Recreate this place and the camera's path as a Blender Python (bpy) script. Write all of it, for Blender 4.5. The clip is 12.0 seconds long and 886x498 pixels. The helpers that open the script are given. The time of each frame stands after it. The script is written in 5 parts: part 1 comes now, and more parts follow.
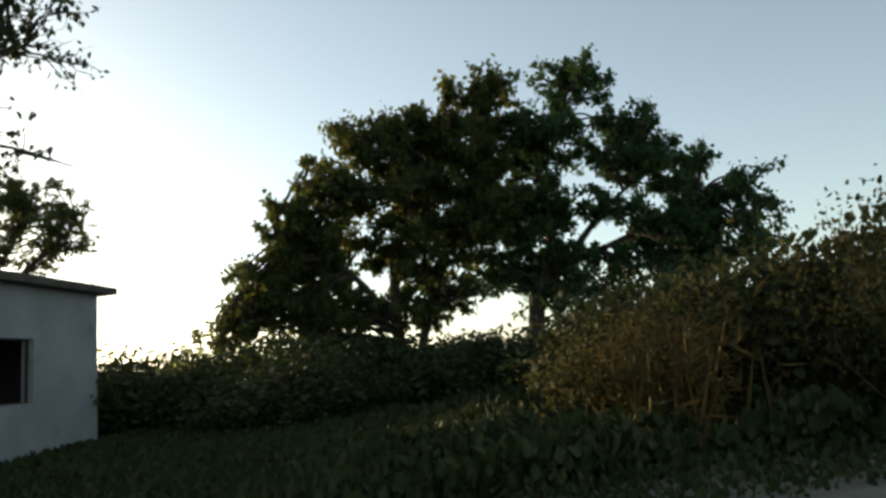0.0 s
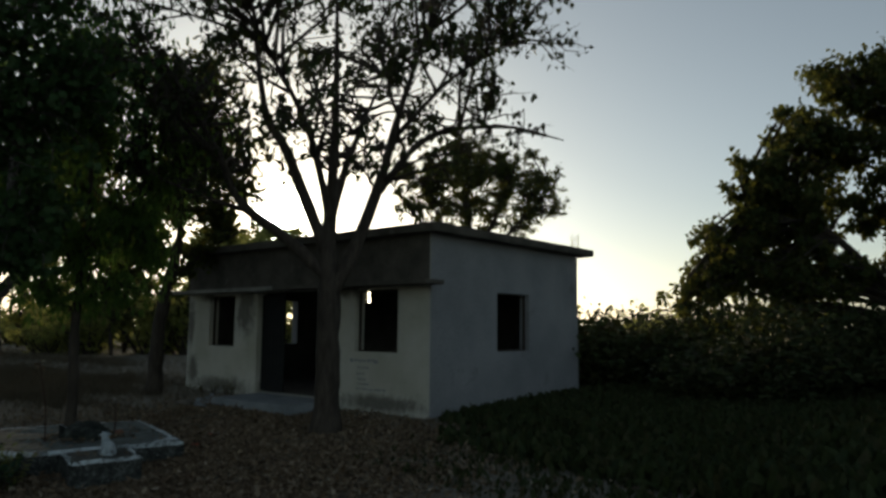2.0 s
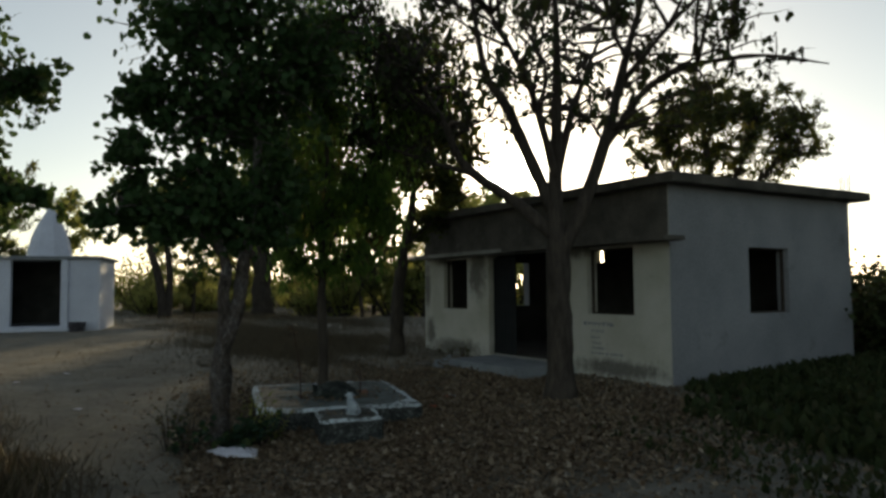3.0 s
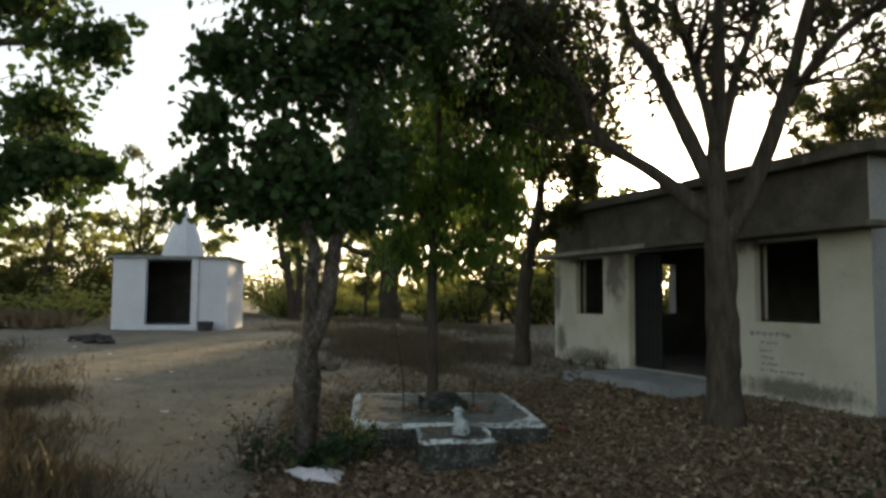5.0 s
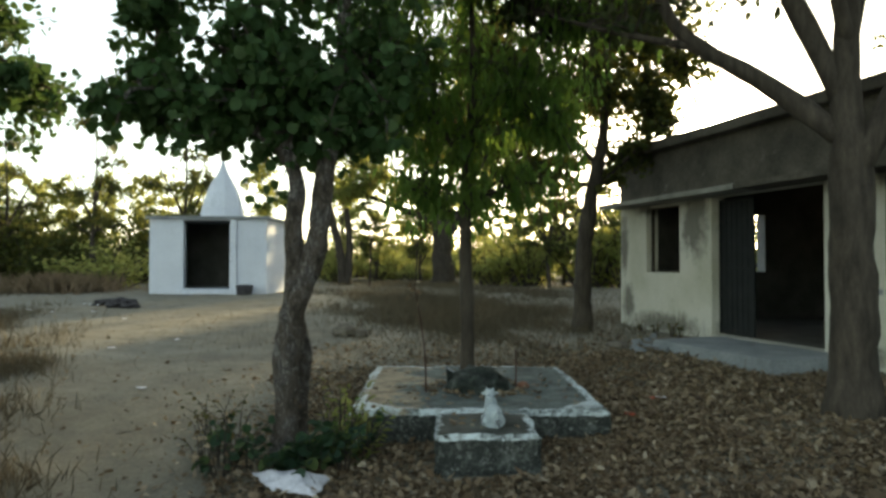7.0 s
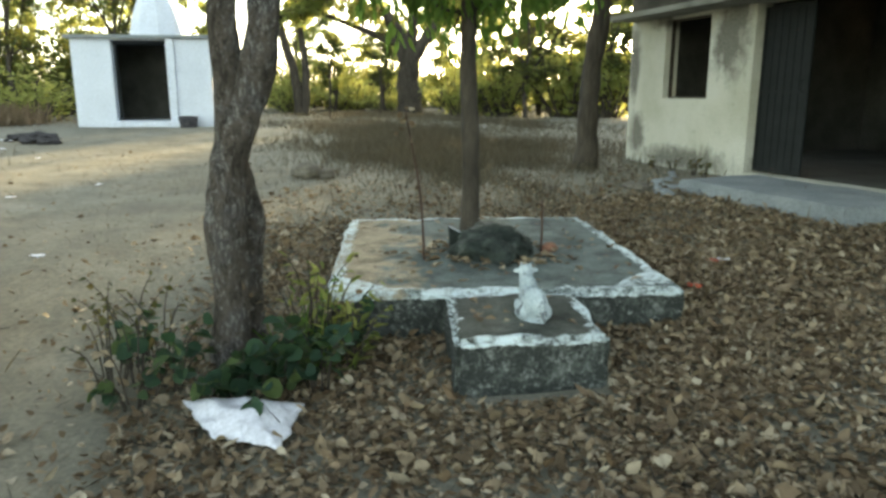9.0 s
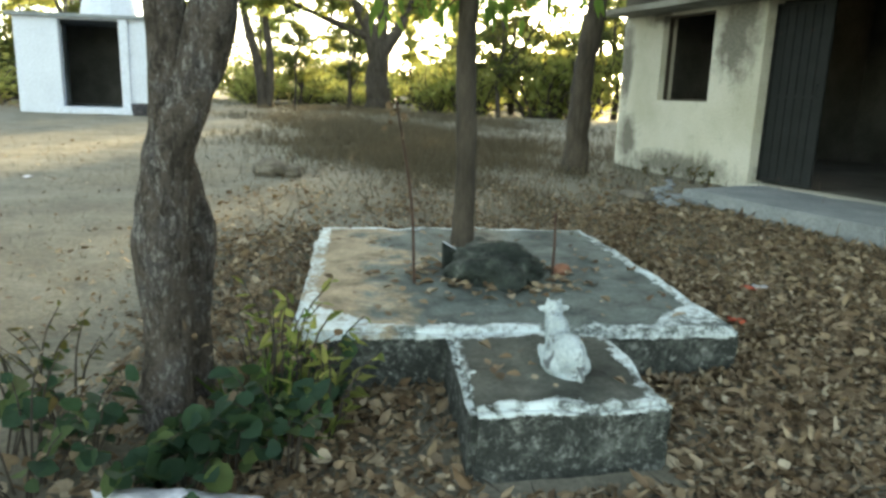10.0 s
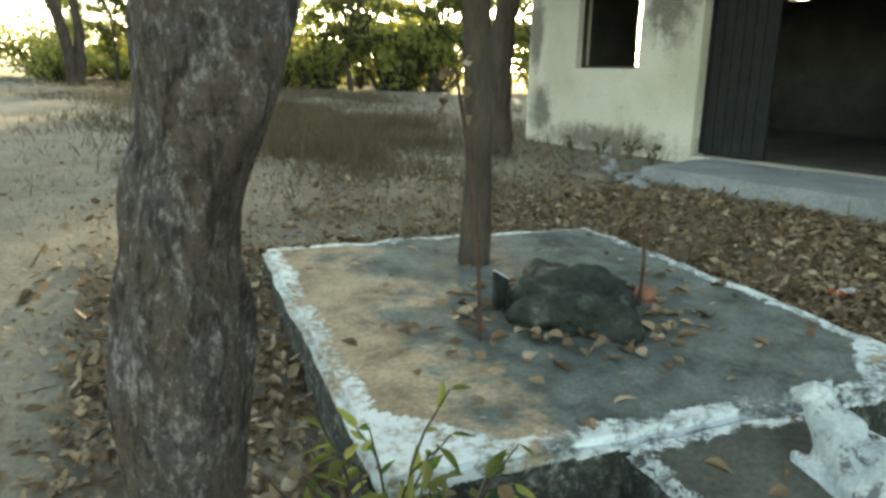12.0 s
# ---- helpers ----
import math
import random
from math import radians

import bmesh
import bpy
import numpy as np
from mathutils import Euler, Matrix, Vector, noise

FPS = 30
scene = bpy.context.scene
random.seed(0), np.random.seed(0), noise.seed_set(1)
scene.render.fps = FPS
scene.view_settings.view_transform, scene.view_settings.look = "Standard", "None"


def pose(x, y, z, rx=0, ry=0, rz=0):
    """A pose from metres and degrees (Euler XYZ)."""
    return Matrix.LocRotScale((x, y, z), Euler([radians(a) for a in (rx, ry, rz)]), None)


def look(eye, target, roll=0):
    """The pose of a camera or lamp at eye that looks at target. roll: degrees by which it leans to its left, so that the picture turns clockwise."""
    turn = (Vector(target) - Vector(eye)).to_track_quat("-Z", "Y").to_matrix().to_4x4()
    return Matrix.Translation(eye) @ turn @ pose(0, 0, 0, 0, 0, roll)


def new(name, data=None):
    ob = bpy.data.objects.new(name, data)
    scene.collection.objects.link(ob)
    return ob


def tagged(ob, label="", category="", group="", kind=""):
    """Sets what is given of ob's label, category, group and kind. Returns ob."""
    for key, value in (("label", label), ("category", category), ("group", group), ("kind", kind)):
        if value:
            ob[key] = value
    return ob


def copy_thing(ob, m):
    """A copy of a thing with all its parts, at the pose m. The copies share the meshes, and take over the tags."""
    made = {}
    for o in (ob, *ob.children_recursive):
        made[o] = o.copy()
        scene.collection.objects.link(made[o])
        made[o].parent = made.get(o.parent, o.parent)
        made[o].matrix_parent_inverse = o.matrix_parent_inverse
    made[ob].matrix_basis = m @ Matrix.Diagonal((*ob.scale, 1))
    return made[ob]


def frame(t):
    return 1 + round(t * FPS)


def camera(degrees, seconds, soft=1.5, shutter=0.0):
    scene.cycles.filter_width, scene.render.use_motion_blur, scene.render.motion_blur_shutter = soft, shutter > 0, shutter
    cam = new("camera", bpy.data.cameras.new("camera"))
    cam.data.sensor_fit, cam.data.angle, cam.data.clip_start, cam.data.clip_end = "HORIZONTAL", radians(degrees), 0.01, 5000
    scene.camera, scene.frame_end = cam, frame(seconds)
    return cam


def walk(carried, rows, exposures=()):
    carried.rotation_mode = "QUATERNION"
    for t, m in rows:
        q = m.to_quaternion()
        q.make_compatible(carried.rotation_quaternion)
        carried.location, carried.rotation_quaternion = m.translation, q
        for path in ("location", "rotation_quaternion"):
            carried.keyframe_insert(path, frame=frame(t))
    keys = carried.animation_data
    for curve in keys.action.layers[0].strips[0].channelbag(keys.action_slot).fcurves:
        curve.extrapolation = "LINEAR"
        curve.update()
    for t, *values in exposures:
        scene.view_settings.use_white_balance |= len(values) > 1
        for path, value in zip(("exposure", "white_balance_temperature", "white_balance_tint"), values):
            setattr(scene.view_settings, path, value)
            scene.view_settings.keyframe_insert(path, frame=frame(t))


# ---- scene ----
# ---- camera ----
cam = camera(64.24, 12.0, soft=3.0)
PATH = [
    (0, -0.26, -0.107, 1.201, 1.12, 8.71, 4.23),
    (0.5, -0.449, -0.08, 1.261, 12.8, 8.94, 4.16),
    (1, -0.649, -0.132, 1.323, 20.51, 9.16, 2.73),
    (1.5, -0.777, -0.201, 1.35, 27.72, 8.54, 1.99),
    (2, -0.845, -0.186, 1.378, 35.72, 6.42, -0.48),
    (2.5, -0.95, 0.024, 1.392, 43.75, 5.15, -0.42),
    (3, -1.191, 0.253, 1.412, 54.53, 3.2, 0.47),
    (5, -2.574, 1.289, 1.228, 65.26, 4.02, -0.49),
    (5.5, -2.951, 1.61, 1.193, 68.51, 5.28, 0.05),
    (6, -3.334, 1.911, 1.161, 70.6, 1.89, 0.03),
    (6.5, -3.775, 2.137, 1.12, 67.56, 1.94, 1.68),
    (7, -4.254, 2.398, 1.069, 70.38, 1.23, -0.1),
    (7.5, -4.717, 2.586, 1.027, 72.32, -3.1, -0.43),
    (9.5, -6.638, 2.837, 0.972, 65.9, -13.61, -0.77),
    (10, -7.092, 2.933, 0.935, 64.39, -12.49, -1.86),
    (10.5, -7.545, 2.927, 0.937, 60.43, -12.84, -0.31),
    (11, -7.979, 2.904, 0.906, 59.24, -13.23, -1.2),
    (11.5, -8.436, 2.834, 0.899, 60.45, -13.36, -0.76),
    (12, -8.877, 2.744, 0.869, 50.35, -14.22, -1.05),
]
EXPOSURES = [
    (0.0, 0.75, 6500, 2), (0.5, -0.05, 6350, 1), (1.0, -0.25, 6350, 2), (1.5, -0.4, 6400, 3), (2.0, -0.4, 6450, 4), (2.6, -0.35, 6600, 6), (3.0, 0.1, 6850, 6), (5.0, 1.15, 7500, 9), (5.4, 1.5, 7250, 6),
    (6.5, 1.75, 7150, 2), (7.5, 1.88, 7500, -2), (9.5, 2.95, 7450, 0), (10.5, 2.98, 7400, -2), (11.0, 3.12, 7450, -2), (11.4, 2.95, 7550, -3), (12.0, 2.85, 7600, -3)]
walk(cam, [(t, pose(x, y, z, 90 + pitch, roll, yaw)) for t, x, y, z, yaw, pitch, roll in PATH], EXPOSURES)

# ---- sky and sun ----
SUN_AZ, SUN_EL = 138.8, 9.0
SUN_DIR = Vector((math.cos(radians(SUN_AZ)) * math.cos(radians(SUN_EL)), math.sin(radians(SUN_AZ)) * math.cos(radians(SUN_EL)), math.sin(radians(SUN_EL))))
world = bpy.data.worlds.new("evening_sky")
scene.world = world
world.use_nodes = True
wn = world.node_tree.nodes
sky = wn.new("ShaderNodeTexSky")
sky.sky_type = "NISHITA"
sky.sun_disc = False
sky.sun_elevation = radians(SUN_EL)
sky.sun_rotation = radians(90 - SUN_AZ)
sky.air_density, sky.dust_density, sky.ozone_density = 0.9, 0.75, 1.0
wn["Background"].inputs["Strength"].default_value = 0.15
# haze greys the sky's colour; the sun itself stands in it as a bright disc with a narrow halo
haze = wn.new("ShaderNodeHueSaturation")
haze.inputs["Saturation"].default_value = 0.6
world.node_tree.links.new(sky.outputs["Color"], haze.inputs["Color"])
heading = wn.new("ShaderNodeTexCoord")
toward = wn.new("ShaderNodeVectorMath")
toward.operation = "DOT_PRODUCT"
toward.inputs[1].default_value = SUN_DIR
world.node_tree.links.new(heading.outputs["Generated"], toward.inputs[0])
disc = wn.new("ShaderNodeValToRGB")
span = wn.new("ShaderNodeMapRange")
span.inputs["From Min"].default_value, span.inputs["From Max"].default_value = math.cos(radians(6.0)), math.cos(radians(1.5))
world.node_tree.links.new(toward.outputs["Value"], span.inputs["Value"])
stops = disc.color_ramp.elements
stops.new(0.7)
stops.new(0.9)
for stop, (at, tone) in zip(stops, ((0.0, (0, 0, 0, 1)), (0.7, (0.03, 0.026, 0.018, 1)), (0.9, (0.12, 0.108, 0.085, 1)), (1.0, (1.0, 0.93, 0.78, 1)))):
    stop.position, stop.color = at, tone
world.node_tree.links.new(span.outputs["Result"], disc.inputs["Fac"])
sunlit = wn.new("ShaderNodeMix")
sunlit.data_type, sunlit.blend_type = "RGBA", "ADD"
sunlit.inputs[0].default_value = 1.0
gain = wn.new("ShaderNodeVectorMath")
gain.operation = "SCALE"
gain.inputs["Scale"].default_value = 150.0
world.node_tree.links.new(disc.outputs["Color"], gain.inputs[0])
world.node_tree.links.new(haze.outputs["Color"], sunlit.inputs[6])
world.node_tree.links.new(gain.outputs["Vector"], sunlit.inputs[7])
world.node_tree.links.new(sunlit.outputs[2], wn["Background"].inputs["Color"])
sun = new("sun", bpy.data.lights.new("sun", "SUN"))
sun.data.energy, sun.data.angle, sun.data.color = 3.2, radians(1.2), (1.0, 0.77, 0.46)
sun.matrix_world = look(SUN_DIR * 50, (0, 0, 0))


# ---- materials ----
def nodes_of(name):
    m = bpy.data.materials.new(name)
    m.use_nodes = True
    nt = m.node_tree
    return m, nt, nt.nodes["Principled BSDF"]


def noise_node(nt, scale, detail=6.0, rough=0.6, coord=None, stretch=None, distort=0.0):
    n = nt.nodes.new("ShaderNodeTexNoise")
    n.inputs["Scale"].default_value, n.inputs["Detail"].default_value = scale, detail
    n.inputs["Roughness"].default_value, n.inputs["Distortion"].default_value = rough, distort
    if coord is None:
        tc = nt.nodes.new("ShaderNodeTexCoord")
        coord = tc.outputs["Object"]
    if stretch:
        mp = nt.nodes.new("ShaderNodeMapping")
        mp.inputs["Scale"].default_value = stretch
        nt.links.new(coord, mp.inputs["Vector"])
        coord = mp.outputs["Vector"]
    nt.links.new(coord, n.inputs["Vector"])
    return n.outputs["Fac"]


def ramp(nt, fac, stops):
    r = nt.nodes.new("ShaderNodeValToRGB")
    e = r.color_ramp.elements
    while len(e) < len(stops):
        e.new(0.5)
    for el, (pos, col) in zip(e, stops):
        el.position, el.color = pos, (*col, 1) if len(col) == 3 else col
    nt.links.new(fac, r.inputs["Fac"])
    return r.outputs["Color"]


def mix(nt, fac, a, b, mode="MIX"):
    n = nt.nodes.new("ShaderNodeMix")
    n.data_type, n.blend_type = "RGBA", mode
    for sock, val in ((n.inputs[0], fac), (n.inputs[6], a), (n.inputs[7], b)):
        if isinstance(val, (int, float)):
            sock.default_value = val
        elif isinstance(val, tuple):
            sock.default_value = (*val, 1)
        else:
            nt.links.new(val, sock)
    return n.outputs[2]


def math_node(nt, op, a, b=0.0, clamp=False):
    n = nt.nodes.new("ShaderNodeMath")
    n.operation, n.use_clamp = op, clamp
    for sock, val in ((n.inputs[0], a), (n.inputs[1], b)):
        if isinstance(val, (int, float)):
            sock.default_value = val
        else:
            nt.links.new(val, sock)
    return n.outputs[0]


def bump(nt, bsdf, height, strength, distance):
    b = nt.nodes.new("ShaderNodeBump")
    b.inputs["Strength"].default_value, b.inputs["Distance"].default_value = strength, distance
    nt.links.new(height, b.inputs["Height"])
    nt.links.new(b.outputs["Normal"], bsdf.inputs["Normal"])


def surface(name, dark, light, scale=3.0, fine=40.0, rough=0.85, relief=0.5, depth=0.01, stretch=None, stain=None, stain_at=(0.55, 0.7), stain_scale=1.2, stain_stretch=None, metal=0.0):
    """A rough two-scale surface: a broad tone, a fine grain, stains of their own colour and fine relief."""
    m, nt, b = nodes_of(name)
    broad, grain = noise_node(nt, scale, 5, 0.6, stretch=stretch), noise_node(nt, fine, 4, 0.65, stretch=stretch)
    col = ramp(nt, broad, [(0.3, dark), (0.7, light)])
    g = ramp(nt, grain, [(0.3, (0.72, 0.72, 0.72)), (0.7, (1.12, 1.12, 1.12))])
    col = mix(nt, 1.0, col, g, "MULTIPLY")
    if stain:
        s = noise_node(nt, stain_scale, 9, 0.68, stretch=stain_stretch, distort=0.4)
        sm = ramp(nt, s, [(stain_at[0], (0, 0, 0)), (stain_at[1], (1, 1, 1))])
        col = mix(nt, sm, col, stain)
    nt.links.new(col, b.inputs["Base Color"])
    b.inputs["Roughness"].default_value, b.inputs["Metallic"].default_value = rough, metal
    b.inputs["Specular IOR Level"].default_value = 0.3
    bump(nt, b, math_node(nt, "ADD", math_node(nt, "MULTIPLY", broad, 0.6), math_node(nt, "MULTIPLY", grain, 0.4)), relief, depth)
    return m


def leaf_material(name, cols, through_col, share=0.45, single=False):
    """Leaf: a thin sheet that lets light through, each leaf of its own tone."""
    m, nt, b = nodes_of(name)
    tone = nt.nodes.new("ShaderNodeObjectInfo").outputs["Random"] if single else nt.nodes.new("ShaderNodeNewGeometry").outputs["Random Per Island"]
    col = ramp(nt, tone, [(i / (len(cols) - 1), c) for i, c in enumerate(cols)])
    col = mix(nt, 1.0, col, ramp(nt, noise_node(nt, 25.0, 3), [(0.3, (0.7, 0.7, 0.7)), (0.7, (1.1, 1.1, 1.1))]), "MULTIPLY")
    nt.links.new(col, b.inputs["Base Color"])
    b.inputs["Roughness"].default_value = 0.65
    b.inputs["Specular IOR Level"].default_value = 0.15
    tr = nt.nodes.new("ShaderNodeBsdfTranslucent")
    nt.links.new(mix(nt, 0.6, col, through_col), tr.inputs["Color"])
    ms = nt.nodes.new("ShaderNodeMixShader")
    ms.inputs[0].default_value = share
    nt.links.new(b.outputs[0], ms.inputs[1])
    nt.links.new(tr.outputs[0], ms.inputs[2])
    nt.links.new(ms.outputs[0], nt.nodes["Material Output"].inputs["Surface"])
    return m


def ground_material():
    m, nt, b = nodes_of("dry_ground")
    broad, mid, fine = noise_node(nt, 0.22, 6), noise_node(nt, 1.7, 8, 0.7), noise_node(nt, 28.0, 5, 0.7)
    earth = ramp(nt, mid, [(0.3, (0.095, 0.09, 0.07)), (0.55, (0.17, 0.163, 0.13)), (0.8, (0.25, 0.24, 0.20))])
    straw = ramp(nt, mid, [(0.3, (0.10, 0.092, 0.066)), (0.7, (0.215, 0.19, 0.14))])
    col = mix(nt, ramp(nt, broad, [(0.45, (0, 0, 0)), (0.6, (1, 1, 1))]), earth, straw)
    col = mix(nt, 1.0, col, ramp(nt, fine, [(0.3, (0.6, 0.6, 0.6)), (0.7, (1.2, 1.2, 1.2))]), "MULTIPLY")
    nt.links.new(col, b.inputs["Base Color"])
    b.inputs["Roughness"].default_value = 0.95
    bump(nt, b, math_node(nt, "ADD", math_node(nt, "MULTIPLY", mid, 0.7), math_node(nt, "MULTIPLY", fine, 0.5)), 0.8, 0.03)
    return m


def kerb_painted(name, half_x, half_y, mid_y, band, bed, patch):
    """Grey cement with a worn white band along the rim of the top; bed: the two tones of the top, which meet across it; patch: size of the white corners in front."""
    m, nt, b = nodes_of(name)
    tc = nt.nodes.new("ShaderNodeTexCoord")
    sp = nt.nodes.new("ShaderNodeSeparateXYZ")
    nt.links.new(tc.outputs["Object"], sp.inputs[0])
    ax = math_node(nt, "ABSOLUTE", sp.outputs[0])
    ry = math_node(nt, "SUBTRACT", sp.outputs[1], mid_y)
    dx = math_node(nt, "SUBTRACT", half_x, ax)
    dy = math_node(nt, "SUBTRACT", half_y, math_node(nt, "ABSOLUTE", ry))
    rim = math_node(nt, "MINIMUM", dx, dy)
    front = math_node(nt, "ADD", dx, math_node(nt, "ADD", ry, half_y))
    rim = math_node(nt, "MINIMUM", rim, math_node(nt, "SUBTRACT", front, patch))
    mid, fine = noise_node(nt, 3.0, 8, 0.68), noise_node(nt, 55.0, 5, 0.7)
    wear = noise_node(nt, 7.0, 9, 0.78)
    edge = math_node(nt, "ADD", rim, math_node(nt, "MULTIPLY", math_node(nt, "SUBTRACT", wear, 0.5), 0.30))
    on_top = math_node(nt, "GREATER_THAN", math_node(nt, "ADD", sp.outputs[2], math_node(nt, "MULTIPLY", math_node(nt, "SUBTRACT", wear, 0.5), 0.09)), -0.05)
    white = math_node(nt, "MULTIPLY", math_node(nt, "LESS_THAN", edge, band), on_top)
    white = math_node(nt, "MULTIPLY", white, ramp(nt, math_node(nt, "ADD", math_node(nt, "MULTIPLY", noise_node(nt, 23.0, 9, 0.8), 0.6), math_node(nt, "MULTIPLY", noise_node(nt, 2.6, 5, 0.6), 0.4)), [(0.45, (0.03, 0.03, 0.03)), (0.54, (1, 1, 1))]))
    cement = ramp(nt, mid, [(0.3, (0.075, 0.085, 0.078)), (0.5, (0.15, 0.165, 0.15)), (0.75, (0.25, 0.26, 0.235))])
    across = math_node(nt, "ADD", math_node(nt, "MULTIPLY", sp.outputs[0], -0.42), noise_node(nt, 2.2, 7, 0.65))
    top = mix(nt, ramp(nt, across, [(0.72, (0, 0, 0)), (0.82, (0.85, 0.85, 0.85))]), mix(nt, 0.65, cement, bed[0]), bed[1])
    blotch = ramp(nt, noise_node(nt, 3.6, 7, 0.66), [(0.36, (0.5, 0.5, 0.5)), (0.5, (0.95, 0.95, 0.95)), (0.66, (1.35, 1.35, 1.35))])
    top = mix(nt, 1.0, top, blotch, "MULTIPLY")
    # sides: cement mostly under near-black blotches with pale flecks, darker than the top
    dark_blotch = ramp(nt, noise_node(nt, 8.0, 9, 0.78), [(0.36, (0.25, 0.25, 0.25)), (0.5, (0.92, 0.92, 0.92))])
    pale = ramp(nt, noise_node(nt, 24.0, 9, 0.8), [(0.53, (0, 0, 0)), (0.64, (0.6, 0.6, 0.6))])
    flank = mix(nt, pale, mix(nt, dark_blotch, cement, (0.022, 0.025, 0.023)), (0.36, 0.38, 0.36))
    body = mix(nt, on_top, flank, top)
    body = mix(nt, 1.0, body, ramp(nt, fine, [(0.3, (0.6, 0.6, 0.6)), (0.7, (1.2, 1.2, 1.2))]), "MULTIPLY")
    nt.links.new(mix(nt, white, body, (0.62, 0.70, 0.73)), b.inputs["Base Color"])
    b.inputs["Roughness"].default_value = 0.95
    b.inputs["Specular IOR Level"].default_value = 0.2
    bump(nt, b, math_node(nt, "ADD", math_node(nt, "ADD", mid, math_node(nt, "MULTIPLY", fine, 0.5)), math_node(nt, "MULTIPLY", white, 0.25)), 0.8, 0.016)
    return m


def bark_material():
    """Old bark: ragged upright ridges and fissures, pale lichen flecks and brown patches."""
    m, nt, b = nodes_of("fissured_grey_bark")
    ridge = noise_node(nt, 34.0, 7, 0.72, stretch=(1.0, 1.0, 0.30), distort=0.9)
    plate = noise_node(nt, 16.0, 6, 0.7, stretch=(1.0, 1.0, 0.5), distort=0.5)
    broad, fleck, fine = noise_node(nt, 4.0, 6, 0.65), noise_node(nt, 40.0, 9, 0.8, stretch=(1, 1, 0.5)), noise_node(nt, 90.0, 4, 0.7)
    groove = ramp(nt, ridge, [(0.36, (0, 0, 0)), (0.50, (1, 1, 1))])
    col = ramp(nt, broad, [(0.32, (0.05, 0.042, 0.034)), (0.47, (0.125, 0.105, 0.088)), (0.6, (0.085, 0.08, 0.082)), (0.72, (0.19, 0.175, 0.16))])
    col = mix(nt, ramp(nt, math_node(nt, "ADD", math_node(nt, "MULTIPLY", fleck, 0.7), math_node(nt, "MULTIPLY", broad, 0.3)), [(0.515, (0, 0, 0)), (0.58, (0.85, 0.85, 0.85))]), col, (0.35, 0.335, 0.32))
    col = mix(nt, groove, mix(nt, 0.8, col, (0.02, 0.016, 0.013)), col)
    col = mix(nt, ramp(nt, plate, [(0.36, (0.75, 0.75, 0.75)), (0.46, (0, 0, 0))]), col, (0.035, 0.028, 0.022))
    col = mix(nt, 1.0, col, ramp(nt, fine, [(0.3, (0.65, 0.65, 0.65)), (0.7, (1.2, 1.2, 1.2))]), "MULTIPLY")
    nt.links.new(col, b.inputs["Base Color"])
    b.inputs["Roughness"].default_value = 0.95
    b.inputs["Specular IOR Level"].default_value = 0.25
    bump(nt, b, math_node(nt, "ADD", math_node(nt, "MULTIPLY", ridge, 0.8), math_node(nt, "ADD", plate, math_node(nt, "MULTIPLY", fine, 0.25))), 1.0, 0.05)
    return m


GROUND = ground_material()
def house_plaster():
    """Cream lime wash with flaked, mouldy blotches, each with a centre and a size, and darker spots along the foot and
    under the sunshade.
    """
    m, nt, b = nodes_of("house_lime_wash")
    tc = nt.nodes.new("ShaderNodeTexCoord")
    broad, mid, fine = noise_node(nt, 0.9, 6), noise_node(nt, 6.0, 9, 0.72, distort=0.5), noise_node(nt, 40.0, 5, 0.7)
    col = ramp(nt, broad, [(0.3, (0.40, 0.395, 0.32)), (0.5, (0.49, 0.486, 0.42)), (0.7, (0.55, 0.55, 0.505))])
    spots = None
    for x, y, z, sx, sz in ((-5.42, 0, 1.95, 0.44, 0.62), (-5.5, 0, 1.78, 0.52, 0.85), (-7.75, 0, 1.5, 0.24, 0.8), (-7.0, 0, 2.1, 0.5, 0.2), (-2.3, 0, 2.1, 0.9, 0.22), (-7.6, 0, 0.35, 0.35, 0.5), (-2.5, 0, 1.9, 0.25, 0.3), (-6.4, 0, 0.05, 1.6, 0.28), (-1.2, 0, 0.0, 1.6, 0.22), (0, 1.2, 0.1, 1.6, 0.3), (0, 4.6, 1.0, 0.5, 0.6), (0, 3.9, 0.1, 1.4, 0.3)):
        mp = nt.nodes.new("ShaderNodeMapping")
        mp.inputs["Location"].default_value = (-x / sx, -y / sx, -z / sz)
        mp.inputs["Scale"].default_value = (1 / sx, 1 / sx, 1 / sz)
        nt.links.new(tc.outputs["Object"], mp.inputs["Vector"])
        ln = nt.nodes.new("ShaderNodeVectorMath")
        ln.operation = "LENGTH"
        nt.links.new(mp.outputs["Vector"], ln.inputs[0])
        near = math_node(nt, "SUBTRACT", 1.0, ln.outputs["Value"], True)
        spots = near if spots is None else math_node(nt, "MAXIMUM", spots, near)
    streak = noise_node(nt, 3.0, 8, 0.7, stretch=(2.2, 2.2, 0.5))
    mask = math_node(nt, "ADD", math_node(nt, "MULTIPLY", spots, 0.42), math_node(nt, "MULTIPLY", math_node(nt, "ADD", mid, streak), 0.5))
    dark_blotch = ramp(nt, mask, [(0.565, (0, 0, 0)), (0.67, (0.45, 0.45, 0.45)), (0.77, (0.9, 0.9, 0.9))])
    col = mix(nt, dark_blotch, col, ramp(nt, fine, [(0.35, (0.05, 0.048, 0.042)), (0.65, (0.2, 0.19, 0.16))]))
    col = mix(nt, 1.0, col, ramp(nt, fine, [(0.3, (0.82, 0.82, 0.82)), (0.7, (1.08, 1.08, 1.08))]), "MULTIPLY")
    nt.links.new(col, b.inputs["Base Color"])
    b.inputs["Roughness"].default_value = 0.92
    bump(nt, b, math_node(nt, "ADD", mid, math_node(nt, "MULTIPLY", fine, 0.5)), 0.45, 0.008)
    return m


